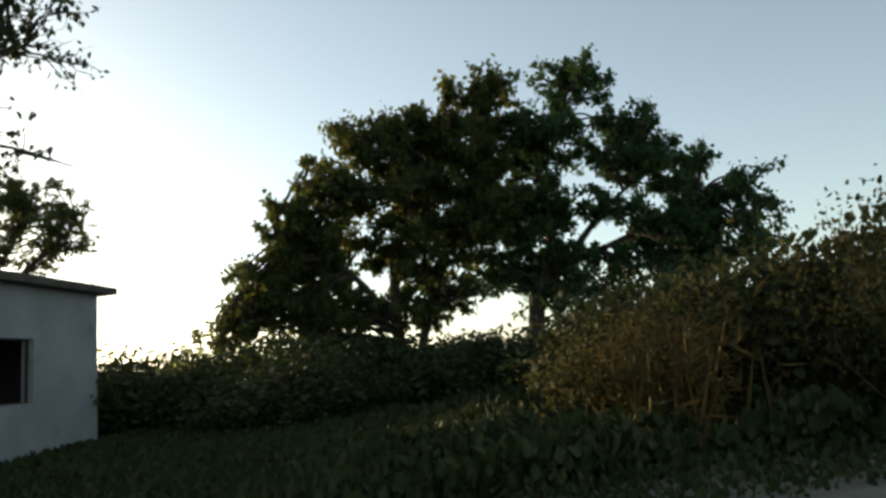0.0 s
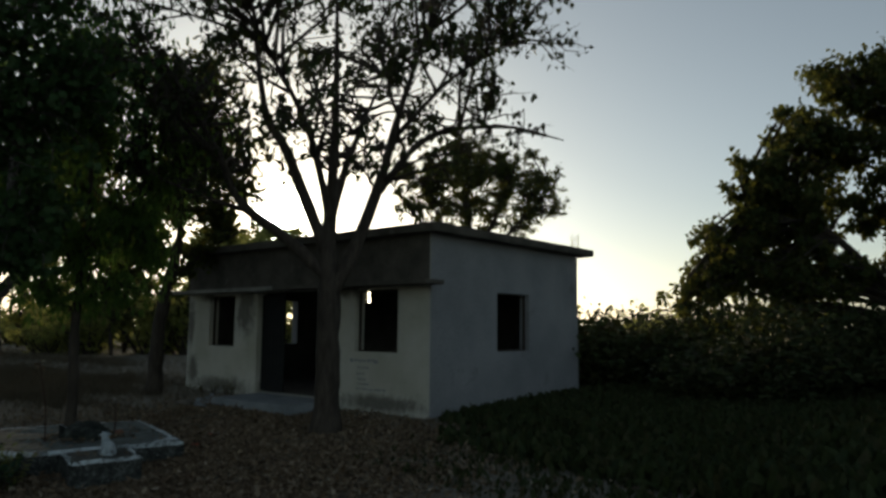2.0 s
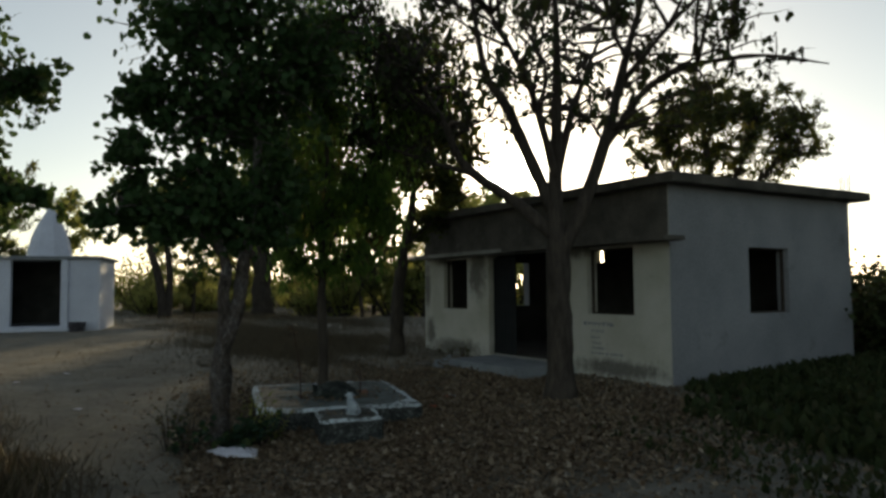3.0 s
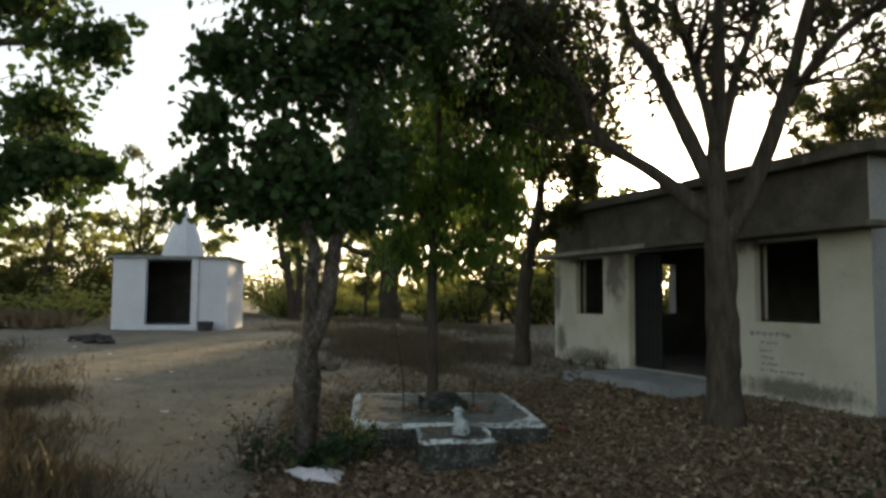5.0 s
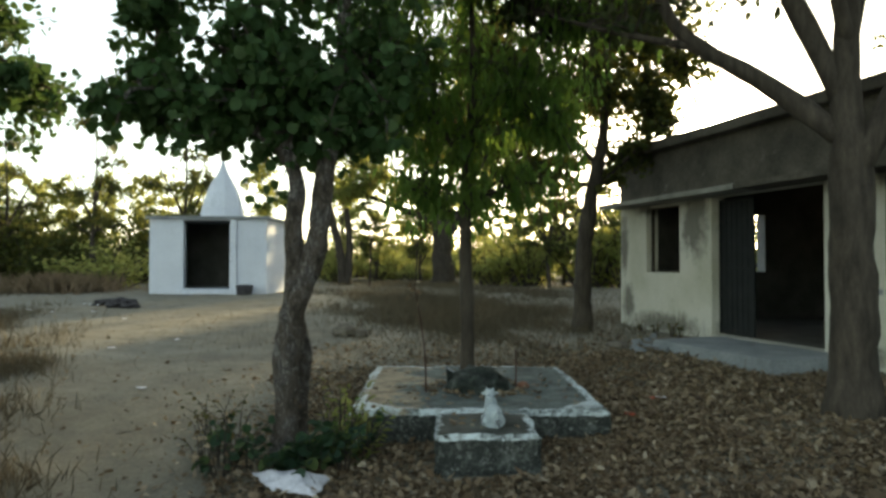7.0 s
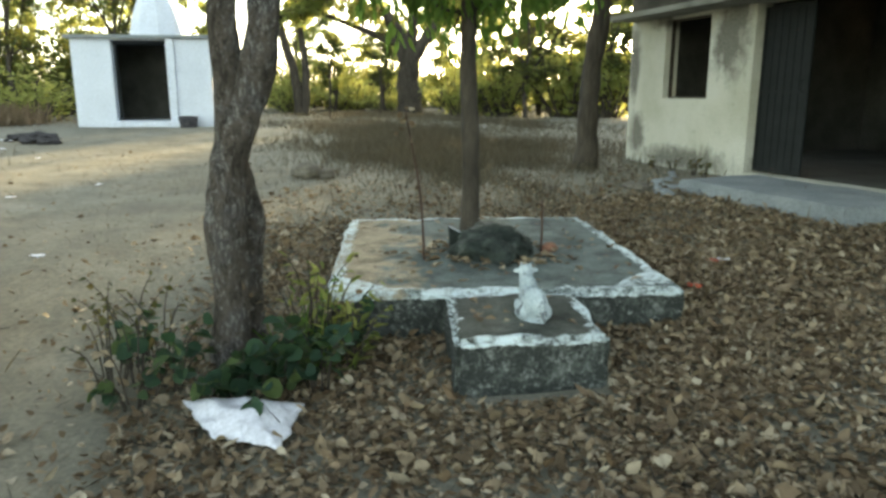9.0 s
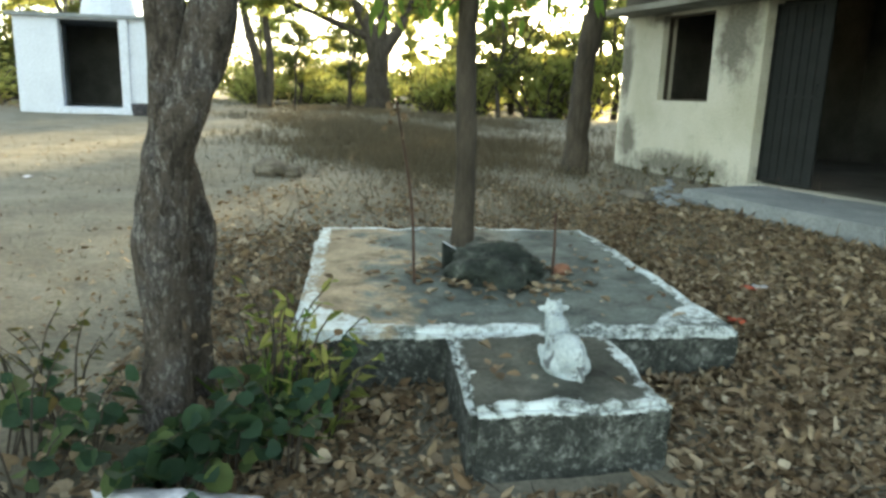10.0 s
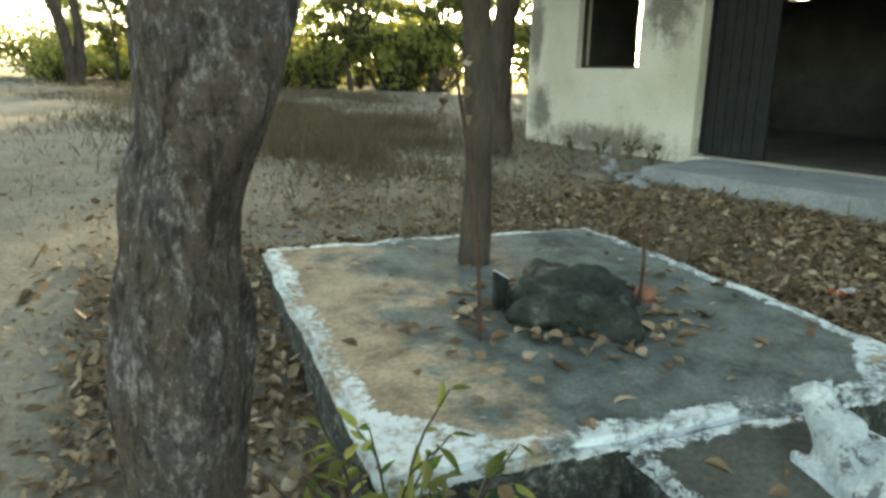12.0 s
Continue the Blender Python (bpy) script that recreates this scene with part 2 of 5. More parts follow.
PLASTER = house_plaster()
# stained plaster of the side walls, base colour greyed and darkened for their shade
SHADED_PLASTER = surface("grey_shaded_plaster", (0.21, 0.22, 0.235), (0.30, 0.31, 0.325), 0.8, 30, 0.92, 0.4, 0.006, stain=(0.16, 0.16, 0.16), stain_at=(0.62, 0.74), stain_scale=1.3)
# stained cement, its base paled for the light on the sunshade's lip
LIT_CEMENT = surface("lit_sunshade_cement", (0.15, 0.15, 0.135), (0.34, 0.34, 0.31), 1.4, 30, 0.9, 0.4, 0.006, stain=(0.10, 0.095, 0.08), stain_at=(0.60, 0.72), stain_scale=1.1, stain_stretch=(1.6, 1.6, 0.7))
CONCRETE = surface("weathered_black_concrete", (0.045, 0.042, 0.036), (0.13, 0.12, 0.10), 1.6, 25, 0.95, 0.6, 0.012, stain=(0.22, 0.21, 0.18), stain_at=(0.6, 0.75), stain_scale=2.0)
SLAB = surface("grey_cement_slab", (0.17, 0.19, 0.205), (0.28, 0.305, 0.325), 2.0, 35, 0.9, 0.4, 0.006)
# interior faces coloured near black, the rooms' shade put into the base colour
INSIDE = surface("shade_dark_interior", (0.05, 0.05, 0.045), (0.11, 0.11, 0.1), 1.5, 30, 0.95, 0.3, 0.005)
LIME = surface("white_limewash", (0.53, 0.57, 0.66), (0.63, 0.67, 0.76), 1.0, 25, 0.85, 0.3, 0.005, stain=(0.45, 0.46, 0.46), stain_at=(0.66, 0.8), stain_scale=1.5)
BARK = bark_material()
BARK_DARK = surface("dark_bark", (0.026, 0.022, 0.018), (0.082, 0.069, 0.055), 8, 50, 0.95, 0.9, 0.02, stretch=(1.6, 1.6, 0.35))
STEEL = surface("dark_blue_painted_steel", (0.007, 0.009, 0.010), (0.015, 0.018, 0.019), 4, 50, 0.8, 0.2, 0.003, stain=(0.08, 0.04, 0.025), stain_at=(0.66, 0.74), stain_scale=5)
WOOD = surface("dark_old_wood", (0.03, 0.024, 0.02), (0.08, 0.065, 0.05), 6, 60, 0.8, 0.4, 0.004, stretch=(3, 3, 0.4))
STONE = surface("black_oiled_stone", (0.006, 0.010, 0.009), (0.045, 0.058, 0.050), 9, 45, 0.75, 1.0, 0.06, stain=(0.10, 0.115, 0.10), stain_at=(0.58, 0.66), stain_scale=9)
ROCK = surface("grey_brown_rock", (0.075, 0.066, 0.055), (0.19, 0.17, 0.14), 5, 30, 0.95, 0.9, 0.02)
STATUE = surface("chipped_white_paint", (0.28, 0.34, 0.37), (0.46, 0.52, 0.55), 8, 60, 0.8, 0.3, 0.004, stain=(0.10, 0.11, 0.12), stain_at=(0.55, 0.61), stain_scale=13)
PLASTIC = surface("white_plastic_film", (0.58, 0.59, 0.66), (0.70, 0.70, 0.76), 5, 40, 0.35, 0.2, 0.004)
RAG = surface("dark_cloth", (0.02, 0.02, 0.025), (0.07, 0.065, 0.07), 8, 60, 0.95, 0.8, 0.01)
RUST = surface("rusty_iron", (0.035, 0.020, 0.015), (0.085, 0.048, 0.036), 9, 60, 0.8, 0.5, 0.004)
TERRACOTTA = surface("terracotta", (0.16, 0.07, 0.045), (0.26, 0.13, 0.085), 9, 60, 0.85, 0.4, 0.004)
RED = surface("faded_red_cloth", (0.35, 0.05, 0.03), (0.5, 0.12, 0.06), 12, 50, 0.9, 0.4, 0.004)
INK = surface("faded_wall_paint", (0.17, 0.18, 0.20), (0.36, 0.37, 0.39), 22, 60, 0.9, 0.1, 0.001)
LEAF_BROAD = leaf_material("broad_dark_leaf", [(0.022, 0.05, 0.018), (0.04, 0.085, 0.03), (0.055, 0.09, 0.038)], (0.12, 0.19, 0.05), 0.32)
LEAF_GREEN = leaf_material("fresh_green_leaf", [(0.035, 0.085, 0.02), (0.06, 0.13, 0.03), (0.10, 0.15, 0.035)], (0.26, 0.40, 0.08), 0.6)
LEAF_OLIVE = leaf_material("olive_leaf", [(0.028, 0.05, 0.018), (0.05, 0.075, 0.024), (0.09, 0.085, 0.03)], (0.22, 0.22, 0.045), 0.4)
LEAF_YELLOW = leaf_material("yellowing_leaf", [(0.065, 0.115, 0.03), (0.14, 0.175, 0.05), (0.22, 0.225, 0.085)], (0.52, 0.53, 0.17), 0.62)
LEAF_DULL = leaf_material("dull_yellow_leaf", [(0.03, 0.045, 0.016), (0.05, 0.06, 0.02), (0.08, 0.07, 0.025), (0.13, 0.095, 0.035)], (0.16, 0.14, 0.04), 0.3)
LEAF_WILD = leaf_material("dark_wild_leaf", [(0.022, 0.036, 0.014), (0.04, 0.058, 0.02), (0.05, 0.05, 0.022)], (0.08, 0.09, 0.03), 0.15)
LEAF_WEED = leaf_material("blue_green_weed_leaf", [(0.014, 0.034, 0.023), (0.024, 0.052, 0.032), (0.034, 0.066, 0.036), (0.07, 0.095, 0.03)], (0.10, 0.18, 0.05), 0.25)
LEAF_DRY = leaf_material("dry_brown_leaf", [(0.045, 0.033, 0.022), (0.20, 0.145, 0.092), (0.33, 0.265, 0.18), (0.09, 0.062, 0.04), (0.24, 0.185, 0.12), (0.115, 0.078, 0.048), (0.42, 0.36, 0.27), (0.155, 0.105, 0.062), (0.066, 0.049, 0.032)], (0.3, 0.21, 0.12), 0.1)
LEAF_FALLEN = leaf_material("single_fallen_leaf", [(0.045, 0.033, 0.022), (0.20, 0.145, 0.092), (0.33, 0.265, 0.18), (0.09, 0.062, 0.04), (0.24, 0.185, 0.12), (0.115, 0.078, 0.048), (0.42, 0.36, 0.27), (0.155, 0.105, 0.062), (0.066, 0.049, 0.032)], (0.3, 0.21, 0.12), 0.1, True)
LEAF_REED = leaf_material("dry_reed_blade", [(0.07, 0.05, 0.02), (0.16, 0.10, 0.04), (0.06, 0.065, 0.022), (0.24, 0.18, 0.07)], (0.26, 0.18, 0.06), 0.25)
TALL_STRAW = leaf_material("tall_dry_grass_blade", [(0.11, 0.085, 0.058), (0.20, 0.16, 0.11), (0.07, 0.065, 0.036), (0.085, 0.085, 0.045)], (0.2, 0.16, 0.10), 0.2)
TAN_STRAW = leaf_material("tan_dry_grass_blade", [(0.20, 0.15, 0.105), (0.30, 0.235, 0.17), (0.13, 0.105, 0.06)], (0.3, 0.22, 0.14), 0.3)
STRAW = leaf_material("dry_grass_blade", [(0.10, 0.086, 0.06), (0.165, 0.14, 0.10), (0.075, 0.068, 0.046)], (0.2, 0.17, 0.115), 0.2)


# ---- mesh helpers ----
def link(name, mesh, material, matrix=None, parent=None):
    ob = new(name, mesh)
    if material and not mesh.materials:
        mesh.materials.append(material)
    if parent:
        ob.parent = parent
    if matrix is not None:
        ob.matrix_local = matrix
    return ob


def to_mesh(name, bm, smooth=False):
    me = bpy.data.meshes.new(name)
    bmesh.ops.recalc_face_normals(bm, faces=bm.faces)
    if smooth:
        for f in bm.faces:
            f.smooth = True
    bm.to_mesh(me)
    bm.free()
    return me


def part(name, bm, material, parent, label="", smooth=False):
    ob = link(name, to_mesh(name, bm, smooth), material, None, parent)
    return tagged(ob, label)


def thing(name, matrix, label, category, group="", kind=""):
    ob = new(name)
    ob.empty_display_size = 0.2
    ob.matrix_world = matrix
    return tagged(ob, label, category, group, kind)


def box(x0, x1, y0, y1, z0, z1, bevel=0.0, bm=None):
    out = bm or bmesh.new()
    made = bmesh.ops.create_cube(out, size=1.0)["verts"]
    for v in made:
        v.co = Vector(((x0 + x1) / 2 + v.co.x * (x1 - x0), (y0 + y1) / 2 + v.co.y * (y1 - y0), (z0 + z1) / 2 + v.co.z * (z1 - z0)))
    if bevel:
        edges = list({e for v in made for e in v.link_edges})
        bmesh.ops.bevel(out, geom=edges, offset=bevel, segments=2, affect="EDGES")
    return out


def rough_box(x0, x1, y0, y1, z0, z1, step, jitter, bevel=0.012):
    """A block of masonry with slightly uneven faces and worn edges."""
    bm = box(x0, x1, y0, y1, z0, z1, bevel)
    cuts = max(2, int(max(x1 - x0, y1 - y0) / step))
    long_edges = [e for e in bm.edges if e.calc_length() > step]
    bmesh.ops.subdivide_edges(bm, edges=long_edges, cuts=min(cuts, 24), use_grid_fill=True)
    for v in bm.verts:
        v.co += noise.noise_vector(v.co * 3.1) * jitter + noise.noise_vector(v.co * 11.0) * jitter * 0.4
    return bm


def tube(bm, points, radii, sides=8, wobble=0.0, capped=True):
    """A tapered limb along points."""
    pts = [Vector(p) for p in points]
    rings = []
    for i, p in enumerate(pts):
        d = (pts[min(i + 1, len(pts) - 1)] - pts[max(i - 1, 0)]).normalized()
        side = d.cross(Vector((0.31, 0.95, 0.05))).normalized()
        up = d.cross(side)
        ring = []
        for k in range(sides):
            a = 2 * math.pi * k / sides
            around = Vector((math.cos(a), math.sin(a), 0))
            r = radii[i] * (1 + wobble * (noise.noise(p * 3.0 + around * 1.3) + 0.45 * noise.noise(p * 8.0 + around * 3.0)))
            ring.append(bm.verts.new(p + side * (r * math.cos(a)) + up * (r * math.sin(a))))
        rings.append(ring)
    for a, b in zip(rings, rings[1:]):
        for k in range(sides):
            bm.faces.new((a[k], a[(k + 1) % sides], b[(k + 1) % sides], b[k]))
    if capped:
        bm.faces.new(rings[0][::-1])
        bm.faces.new(rings[-1])
    return bm


def spline(points, radii, n):
    """Points and radii eased along a limb (Catmull-Rom)."""
    p = [Vector(q) for q in points]
    p = [2 * p[0] - p[1]] + p + [2 * p[-1] - p[-2]]
    out, rad = [], []
    for i in range(1, len(p) - 2):
        for k in range(n):
            t = k / n
            a, b, c, d = p[i - 1:i + 3]
            out.append(0.5 * (2 * b + (c - a) * t + (2 * a - 5 * b + 4 * c - d) * t * t + (3 * b - a - 3 * c + d) * t ** 3))
            rad.append(radii[i - 1] * (1 - t) + radii[i] * t)
    return out + [p[-2]], rad + [radii[-1]]


# outline of a leaf over (across, along), folded on its midrib
OVATE = ((0, 0), (0.34, 0.18), (0.44, 0.45), (0.26, 0.78), (0, 1.0))
ROUND = ((0, 0), (0.42, 0.10), (0.56, 0.45), (0.36, 0.82), (0, 0.96))
LITTER = ((0, 0), (0.22, 0.16), (0.33, 0.42), (0.2, 0.76), (0, 1.06))
LANCE = ((0, 0), (0.15, 0.22), (0.18, 0.48), (0.10, 0.8), (0, 1.1))


def leaf_mesh(name, pos, ax, nrm, size, shape, fold=0.16, curl=0.15, wide=1.0):
    """One mesh of many leaves. pos, ax, nrm: n x 3; size: n; fold, curl, wide: a number, or n x 1."""
    n = len(pos)
    ax = ax / np.linalg.norm(ax, axis=1, keepdims=True)
    nrm = nrm - ax * (nrm * ax).sum(1, keepdims=True)
    nrm = nrm / np.maximum(np.linalg.norm(nrm, axis=1, keepdims=True), 1e-6)
    sd = np.cross(ax, nrm)
    half = [(x, y) for x, y in shape]
    inner = half[1:-1]
    verts = [(0.0, 0.0)] + [(x, y) for x, y in inner] + [half[-1]] + [(-x, y) for x, y in inner[::-1]]
    verts = verts if len(inner) > 1 else [(0, 0), (inner[0][0], inner[0][1]), half[-1], (-inner[0][0], inner[0][1])]
    k = len(verts)
    co = np.zeros((n, k, 3))
    for j, (x, y) in enumerate(verts):
        lift = abs(x) * fold * 2 - curl * y * y
        co[:, j] = pos + size[:, None] * (ax * y + sd * (x * wide) + nrm * lift)
    tip = k // 2
    f1 = list(range(0, tip + 1))
    f2 = [0] + list(range(tip, k))
    base = (np.arange(n) * k)[:, None]
    loops = np.concatenate([base + np.array(f1), base + np.array(f2)], axis=1).ravel()
    sizes = np.tile([len(f1), len(f2)], n)
    starts = np.concatenate([[0], np.cumsum(sizes)[:-1]])
    me = bpy.data.meshes.new(name)
    me.vertices.add(n * k)
    me.vertices.foreach_set("co", co.ravel())
    me.loops.add(len(loops))
    me.loops.foreach_set("vertex_index", loops.astype(np.int32))
    me.polygons.add(len(sizes))
    me.polygons.foreach_set("loop_start", starts.astype(np.int32))
    me.update(calc_edges=True)
    me.validate()
    return me


def tree(name, base, stems, clumps, leaf_size, leaf_mat, bark, label, shape=OVATE, droop=0.5, twig=0.012, seed=1, wobble=0.25, sides=10, stray=0.35, category="tree"):
    """A tree from its main limbs (points and radii from the base) and clumps of foliage (centre, radii, twigs, leaves a twig)."""
    rng = np.random.default_rng(seed)
    top = thing(name, Matrix.Translation(base), label, category)
    bm, bl = bmesh.new(), bmesh.new()
    joints = []
    for i, (pts, rad) in enumerate(stems):
        p, r = spline(pts, rad, 7 if sides < 18 else 12)
        tube(bm, p, r, sides, wobble) if i == 0 else part("limb", tube(bmesh.new(), p, r, sides if r[0] > 0.05 else 7, wobble), bark, top, smooth=True)
        joints += [(q, s) for q, s in zip(p[len(p) // 3:], r[len(p) // 3:])]
    part("trunk", bm, bark, top, smooth=True)
    jp = np.array([q for q, _ in joints])
    P, A, N, S = [], [], [], []
    for centre, radii, twigs, leaves in clumps:
        goal = np.array(centre)
        order = np.argsort(((jp - goal) ** 2).sum(1) + np.maximum(0, jp[:, 2] - goal[2] + 0.3) * 3.0)
        root = jp[order[0]]
        gap = np.linalg.norm(goal - root)
        sag = rng.normal(size=3) * 0.07 * min(gap, 2.0) + np.array((0, 0, 0.08 * min(gap, 2.0)))
        bough, girth = spline([root, root * 0.55 + goal * 0.45 + sag, goal], [twig * (2.0 + min(gap, 2.0)), twig * 2.0, twig * 1.2], 4)
        tube(bl, bough, girth, 5, 0, False)
        bj = np.array(bough[1:])
        for _ in range(twigs):
            d = rng.normal(size=3)
            d /= np.linalg.norm(d)
            end = np.array(centre) + d * np.array(radii) * abs(rng.normal(0.72, 0.36))
            cand = np.argsort(((bj - end) ** 2).sum(1) + np.maximum(0, bj[:, 2] - end[2]) * 1.5)[:4]
            st = bj[rng.choice(cand)]
            m1 = st * 0.6 + end * 0.4 + rng.normal(size=3) * 0.12 * np.linalg.norm(end - st) + np.array((0, 0, 0.06))
            m2 = st * 0.25 + end * 0.75 + rng.normal(size=3) * 0.08 * np.linalg.norm(end - st)
            pts, rad = spline([st, m1, m2, end], [twig * 1.6, twig, twig * 0.6, twig * 0.25], 2)
            tube(bl, pts, rad, 4, 0, False)
            u = rng.uniform(0.25, 1.0, leaves) ** 0.7
            along = np.array(pts)
            idx = np.minimum((u * (len(pts) - 1)).astype(int), len(pts) - 1)
            p = along[idx] + rng.normal(size=(leaves, 3)) * stray * np.mean(radii) * 0.35
            P.append(p)
            a = rng.normal(size=(leaves, 3))
            a[:, 2] -= droop * 1.6
            A.append(a)
            nn = rng.normal(size=(leaves, 3))
            nn[:, 2] += 0.6
            N.append(nn)
            S.append(leaf_size * rng.uniform(0.6, 1.25, leaves))
    if len(bl.verts):
        tagged(part("branchwork", bl, bark, top, smooth=True), kind="stuff")
    me = leaf_mesh("crown", np.concatenate(P), np.concatenate(A), np.concatenate(N), np.concatenate(S), shape)
    link("crown", me, leaf_mat, None, top)
    return top


# ---- the lie of the land ----
def ground_z(x, y):
    h = -0.10 - 0.415 * math.exp(-(((x + 8.7) / 5.0) ** 2 + ((y - 3.4) / 5.0) ** 2))
    t = min(1.0, max(0.0, (-14.0 - x) / 12.0))
    h += 0.20 * t * t * (3 - 2 * t)
    return h + 0.02 * noise.noise(Vector((x * 0.7, y * 0.7, 0))) + 0.012 * noise.noise(Vector((x * 2.9, y * 2.9, 3)))


def axis(lo, hi, step, far):
    mid = list(np.arange(lo, hi + step / 2, step))
    out, s = [], step
    x = mid[-1]
    while x < far:
        s *= 1.35
        x += s
        out.append(x)
    left, s, x = [], step, mid[0]
    while x > -far:
        s *= 1.35
        x -= s
        left.append(x)
    return left[::-1] + mid + out


def build_ground():
    xs, ys = axis(-32.0, 4.0, 0.25, 3000), axis(-5.0, 14.0, 0.25, 3000)
    verts = [(x, y, ground_z(x, y)) for y in ys for x in xs]
    w = len(xs)
    faces = [(j * w + i, j * w + i + 1, (j + 1) * w + i + 1, (j + 1) * w + i) for j in range(len(ys) - 1) for i in range(w - 1)]
    me = bpy.data.meshes.new("ground")
    me.from_pydata(verts, [], faces)
    for p in me.polygons:
        p.use_smooth = True
    tagged(link("ground", me, GROUND), "dry bare earth with straw and dust", "ground", kind="structure")


build_ground()

# ---- the old lime-washed building ----
HOUSE = pose(-8.26, 9.74, 0, 0, 0, -4.29)
LEFT, DEPTH, TOP, WALL = -7.87, 5.18, 3.06, 0.24


def wall_with_holes(length, z0, z1, holes, thick, inner=1, ends=0):
    """Upright wall along x from 0 to length, thickness along +y, with rectangular holes (x0, x1, z0, z1)."""
    xs = sorted({0, length, *[h[0] for h in holes], *[h[1] for h in holes]})
    zs = sorted({z0, z1, *[h[2] for h in holes], *[h[3] for h in holes]})
    bm = bmesh.new()
    grid = {}

    def v(i, j, k):
        if (i, j, k) not in grid:
            grid[i, j, k] = bm.verts.new((xs[i], k * thick, zs[j]))
        return grid[i, j, k]

    def solid(i, j):
        if not (0 <= i < len(xs) - 1 and 0 <= j < len(zs) - 1):
            return False
        cx, cz = (xs[i] + xs[i + 1]) / 2, (zs[j] + zs[j + 1]) / 2
        return not any(h[0] < cx < h[1] and h[2] < cz < h[3] for h in holes)

    for i in range(len(xs) - 1):
        for j in range(len(zs) - 1):
            if not solid(i, j):
                continue
            for k in (0, 1):
                bm.faces.new((v(i, j, k), v(i + 1, j, k), v(i + 1, j + 1, k), v(i, j + 1, k))).material_index = int(k == inner)
            for di, dj, e in ((-1, 0, ((i, j), (i, j + 1))), (1, 0, ((i + 1, j), (i + 1, j + 1))), (0, -1, ((i, j), (i + 1, j))), (0, 1, ((i, j + 1), (i + 1, j + 1)))):
                if not solid(i + di, j + dj):
                    (a, b), (c, d) = e
                    f = bm.faces.new((v(a, b, 0), v(c, d, 0), v(c, d, 1), v(a, b, 1)))
                    if not 0 <= i + di < len(xs) - 1:
                        f.material_index = ends
    return bm


def moved(bm, m):
    bmesh.ops.transform(bm, matrix=m, verts=bm.verts)
    return bm


house = thing("house", HOUSE, "old single-storey house of stained lime-washed plaster with a flat concrete roof", "house")
Z0, SILL, HEAD = -0.6, 0.93, 2.09
WIN_1, DOOR, WIN_2 = (-6.95, -5.92), (-5.06, -2.80), (-1.91, -0.78)
front_holes = [(WIN_1[0] - LEFT, WIN_1[1] - LEFT, SILL, HEAD), (DOOR[0] - LEFT, DOOR[1] - LEFT, -0.03, 2.128), (WIN_2[0] - LEFT, WIN_2[1] - LEFT, SILL, HEAD)]
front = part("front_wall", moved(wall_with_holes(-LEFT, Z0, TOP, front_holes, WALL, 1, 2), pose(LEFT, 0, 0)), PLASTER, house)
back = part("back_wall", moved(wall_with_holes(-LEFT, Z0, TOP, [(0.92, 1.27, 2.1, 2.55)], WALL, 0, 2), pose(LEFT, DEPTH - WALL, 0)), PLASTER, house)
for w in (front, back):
    for m in (INSIDE, SHADED_PLASTER):
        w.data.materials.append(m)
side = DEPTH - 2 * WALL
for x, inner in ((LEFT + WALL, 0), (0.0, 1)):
    part("side_wall", moved(wall_with_holes(side, Z0, TOP, [(2.0 - WALL, 3.15 - WALL, SILL, HEAD)], WALL, inner), pose(x, WALL, 0, 0, 0, 90)), SHADED_PLASTER, house).data.materials.append(INSIDE)
# floor takes the same shade-dark colour as the inner walls
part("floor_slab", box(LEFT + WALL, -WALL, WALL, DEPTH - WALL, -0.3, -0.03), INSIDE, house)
roof = part("roof", rough_box(LEFT - 0.06, 0.28, -0.24, DEPTH + 0.3, TOP, TOP + 0.16, 0.5, 0.012), CONCRETE, house, "black-stained concrete roof slab")
# one slab in two tones: the light on its lip is coloured in
part("sunshade", rough_box(LEFT + 0.06, -3.9, -0.50, -0.002, 2.13, 2.21, 0.4, 0.008, 0.008), LIT_CEMENT, house, "thin concrete sunshade over the openings, coloured pale where its lip is lit")
part("sunshade", rough_box(-3.9, 0.32, -0.49, -0.002, 2.132, 2.208, 0.4, 0.008, 0.008), CONCRETE, house, "thin concrete sunshade over the openings, coloured dark where its lip is unlit")
part("frieze", rough_box(LEFT + 0.01, -0.01, -0.03, -0.003, 2.215, TOP - 0.003, 0.5, 0.003, 0.004), CONCRETE, house, "black weather-stained band under the roof")
for k in range(5):
    part("reinforcing_bar", tube(bmesh.new(), [(0.1 - 0.05 * k, DEPTH - 0.1 + 0.05 * math.sin(k * 2), TOP + 0.1), (0.1 - 0.05 * k + 0.01, DEPTH - 0.1, TOP + 0.52 - 0.04 * (k % 3))], [0.007, 0.006], 6), RUST, house)


def window(x0, x1, at, turn):
    """Wooden frame with an upright mullion of iron bars, in a hole of the wall."""
    w = new("window")
    w.parent = house
    w.matrix_local = pose(*at, 0, 0, turn)
    d = 0.028
    for a in ((x0, x0 + d, SILL, HEAD), (x1 - d, x1, SILL, HEAD), (x0 + d, x1 - d, HEAD - d, HEAD), (x0 + d, x1 - d, SILL, SILL + d)):
        part("frame_bar", box(a[0], a[1], 0.10, 0.16, a[2], a[3], 0.004), WOOD, w)
    return w


window(WIN_1[0], WIN_1[1], (0, 0, 0), 0)
window(WIN_2[0], WIN_2[1], (0, 0, 0), 0)
window(2.0, 3.15, (0.0, 0, 0), 90)


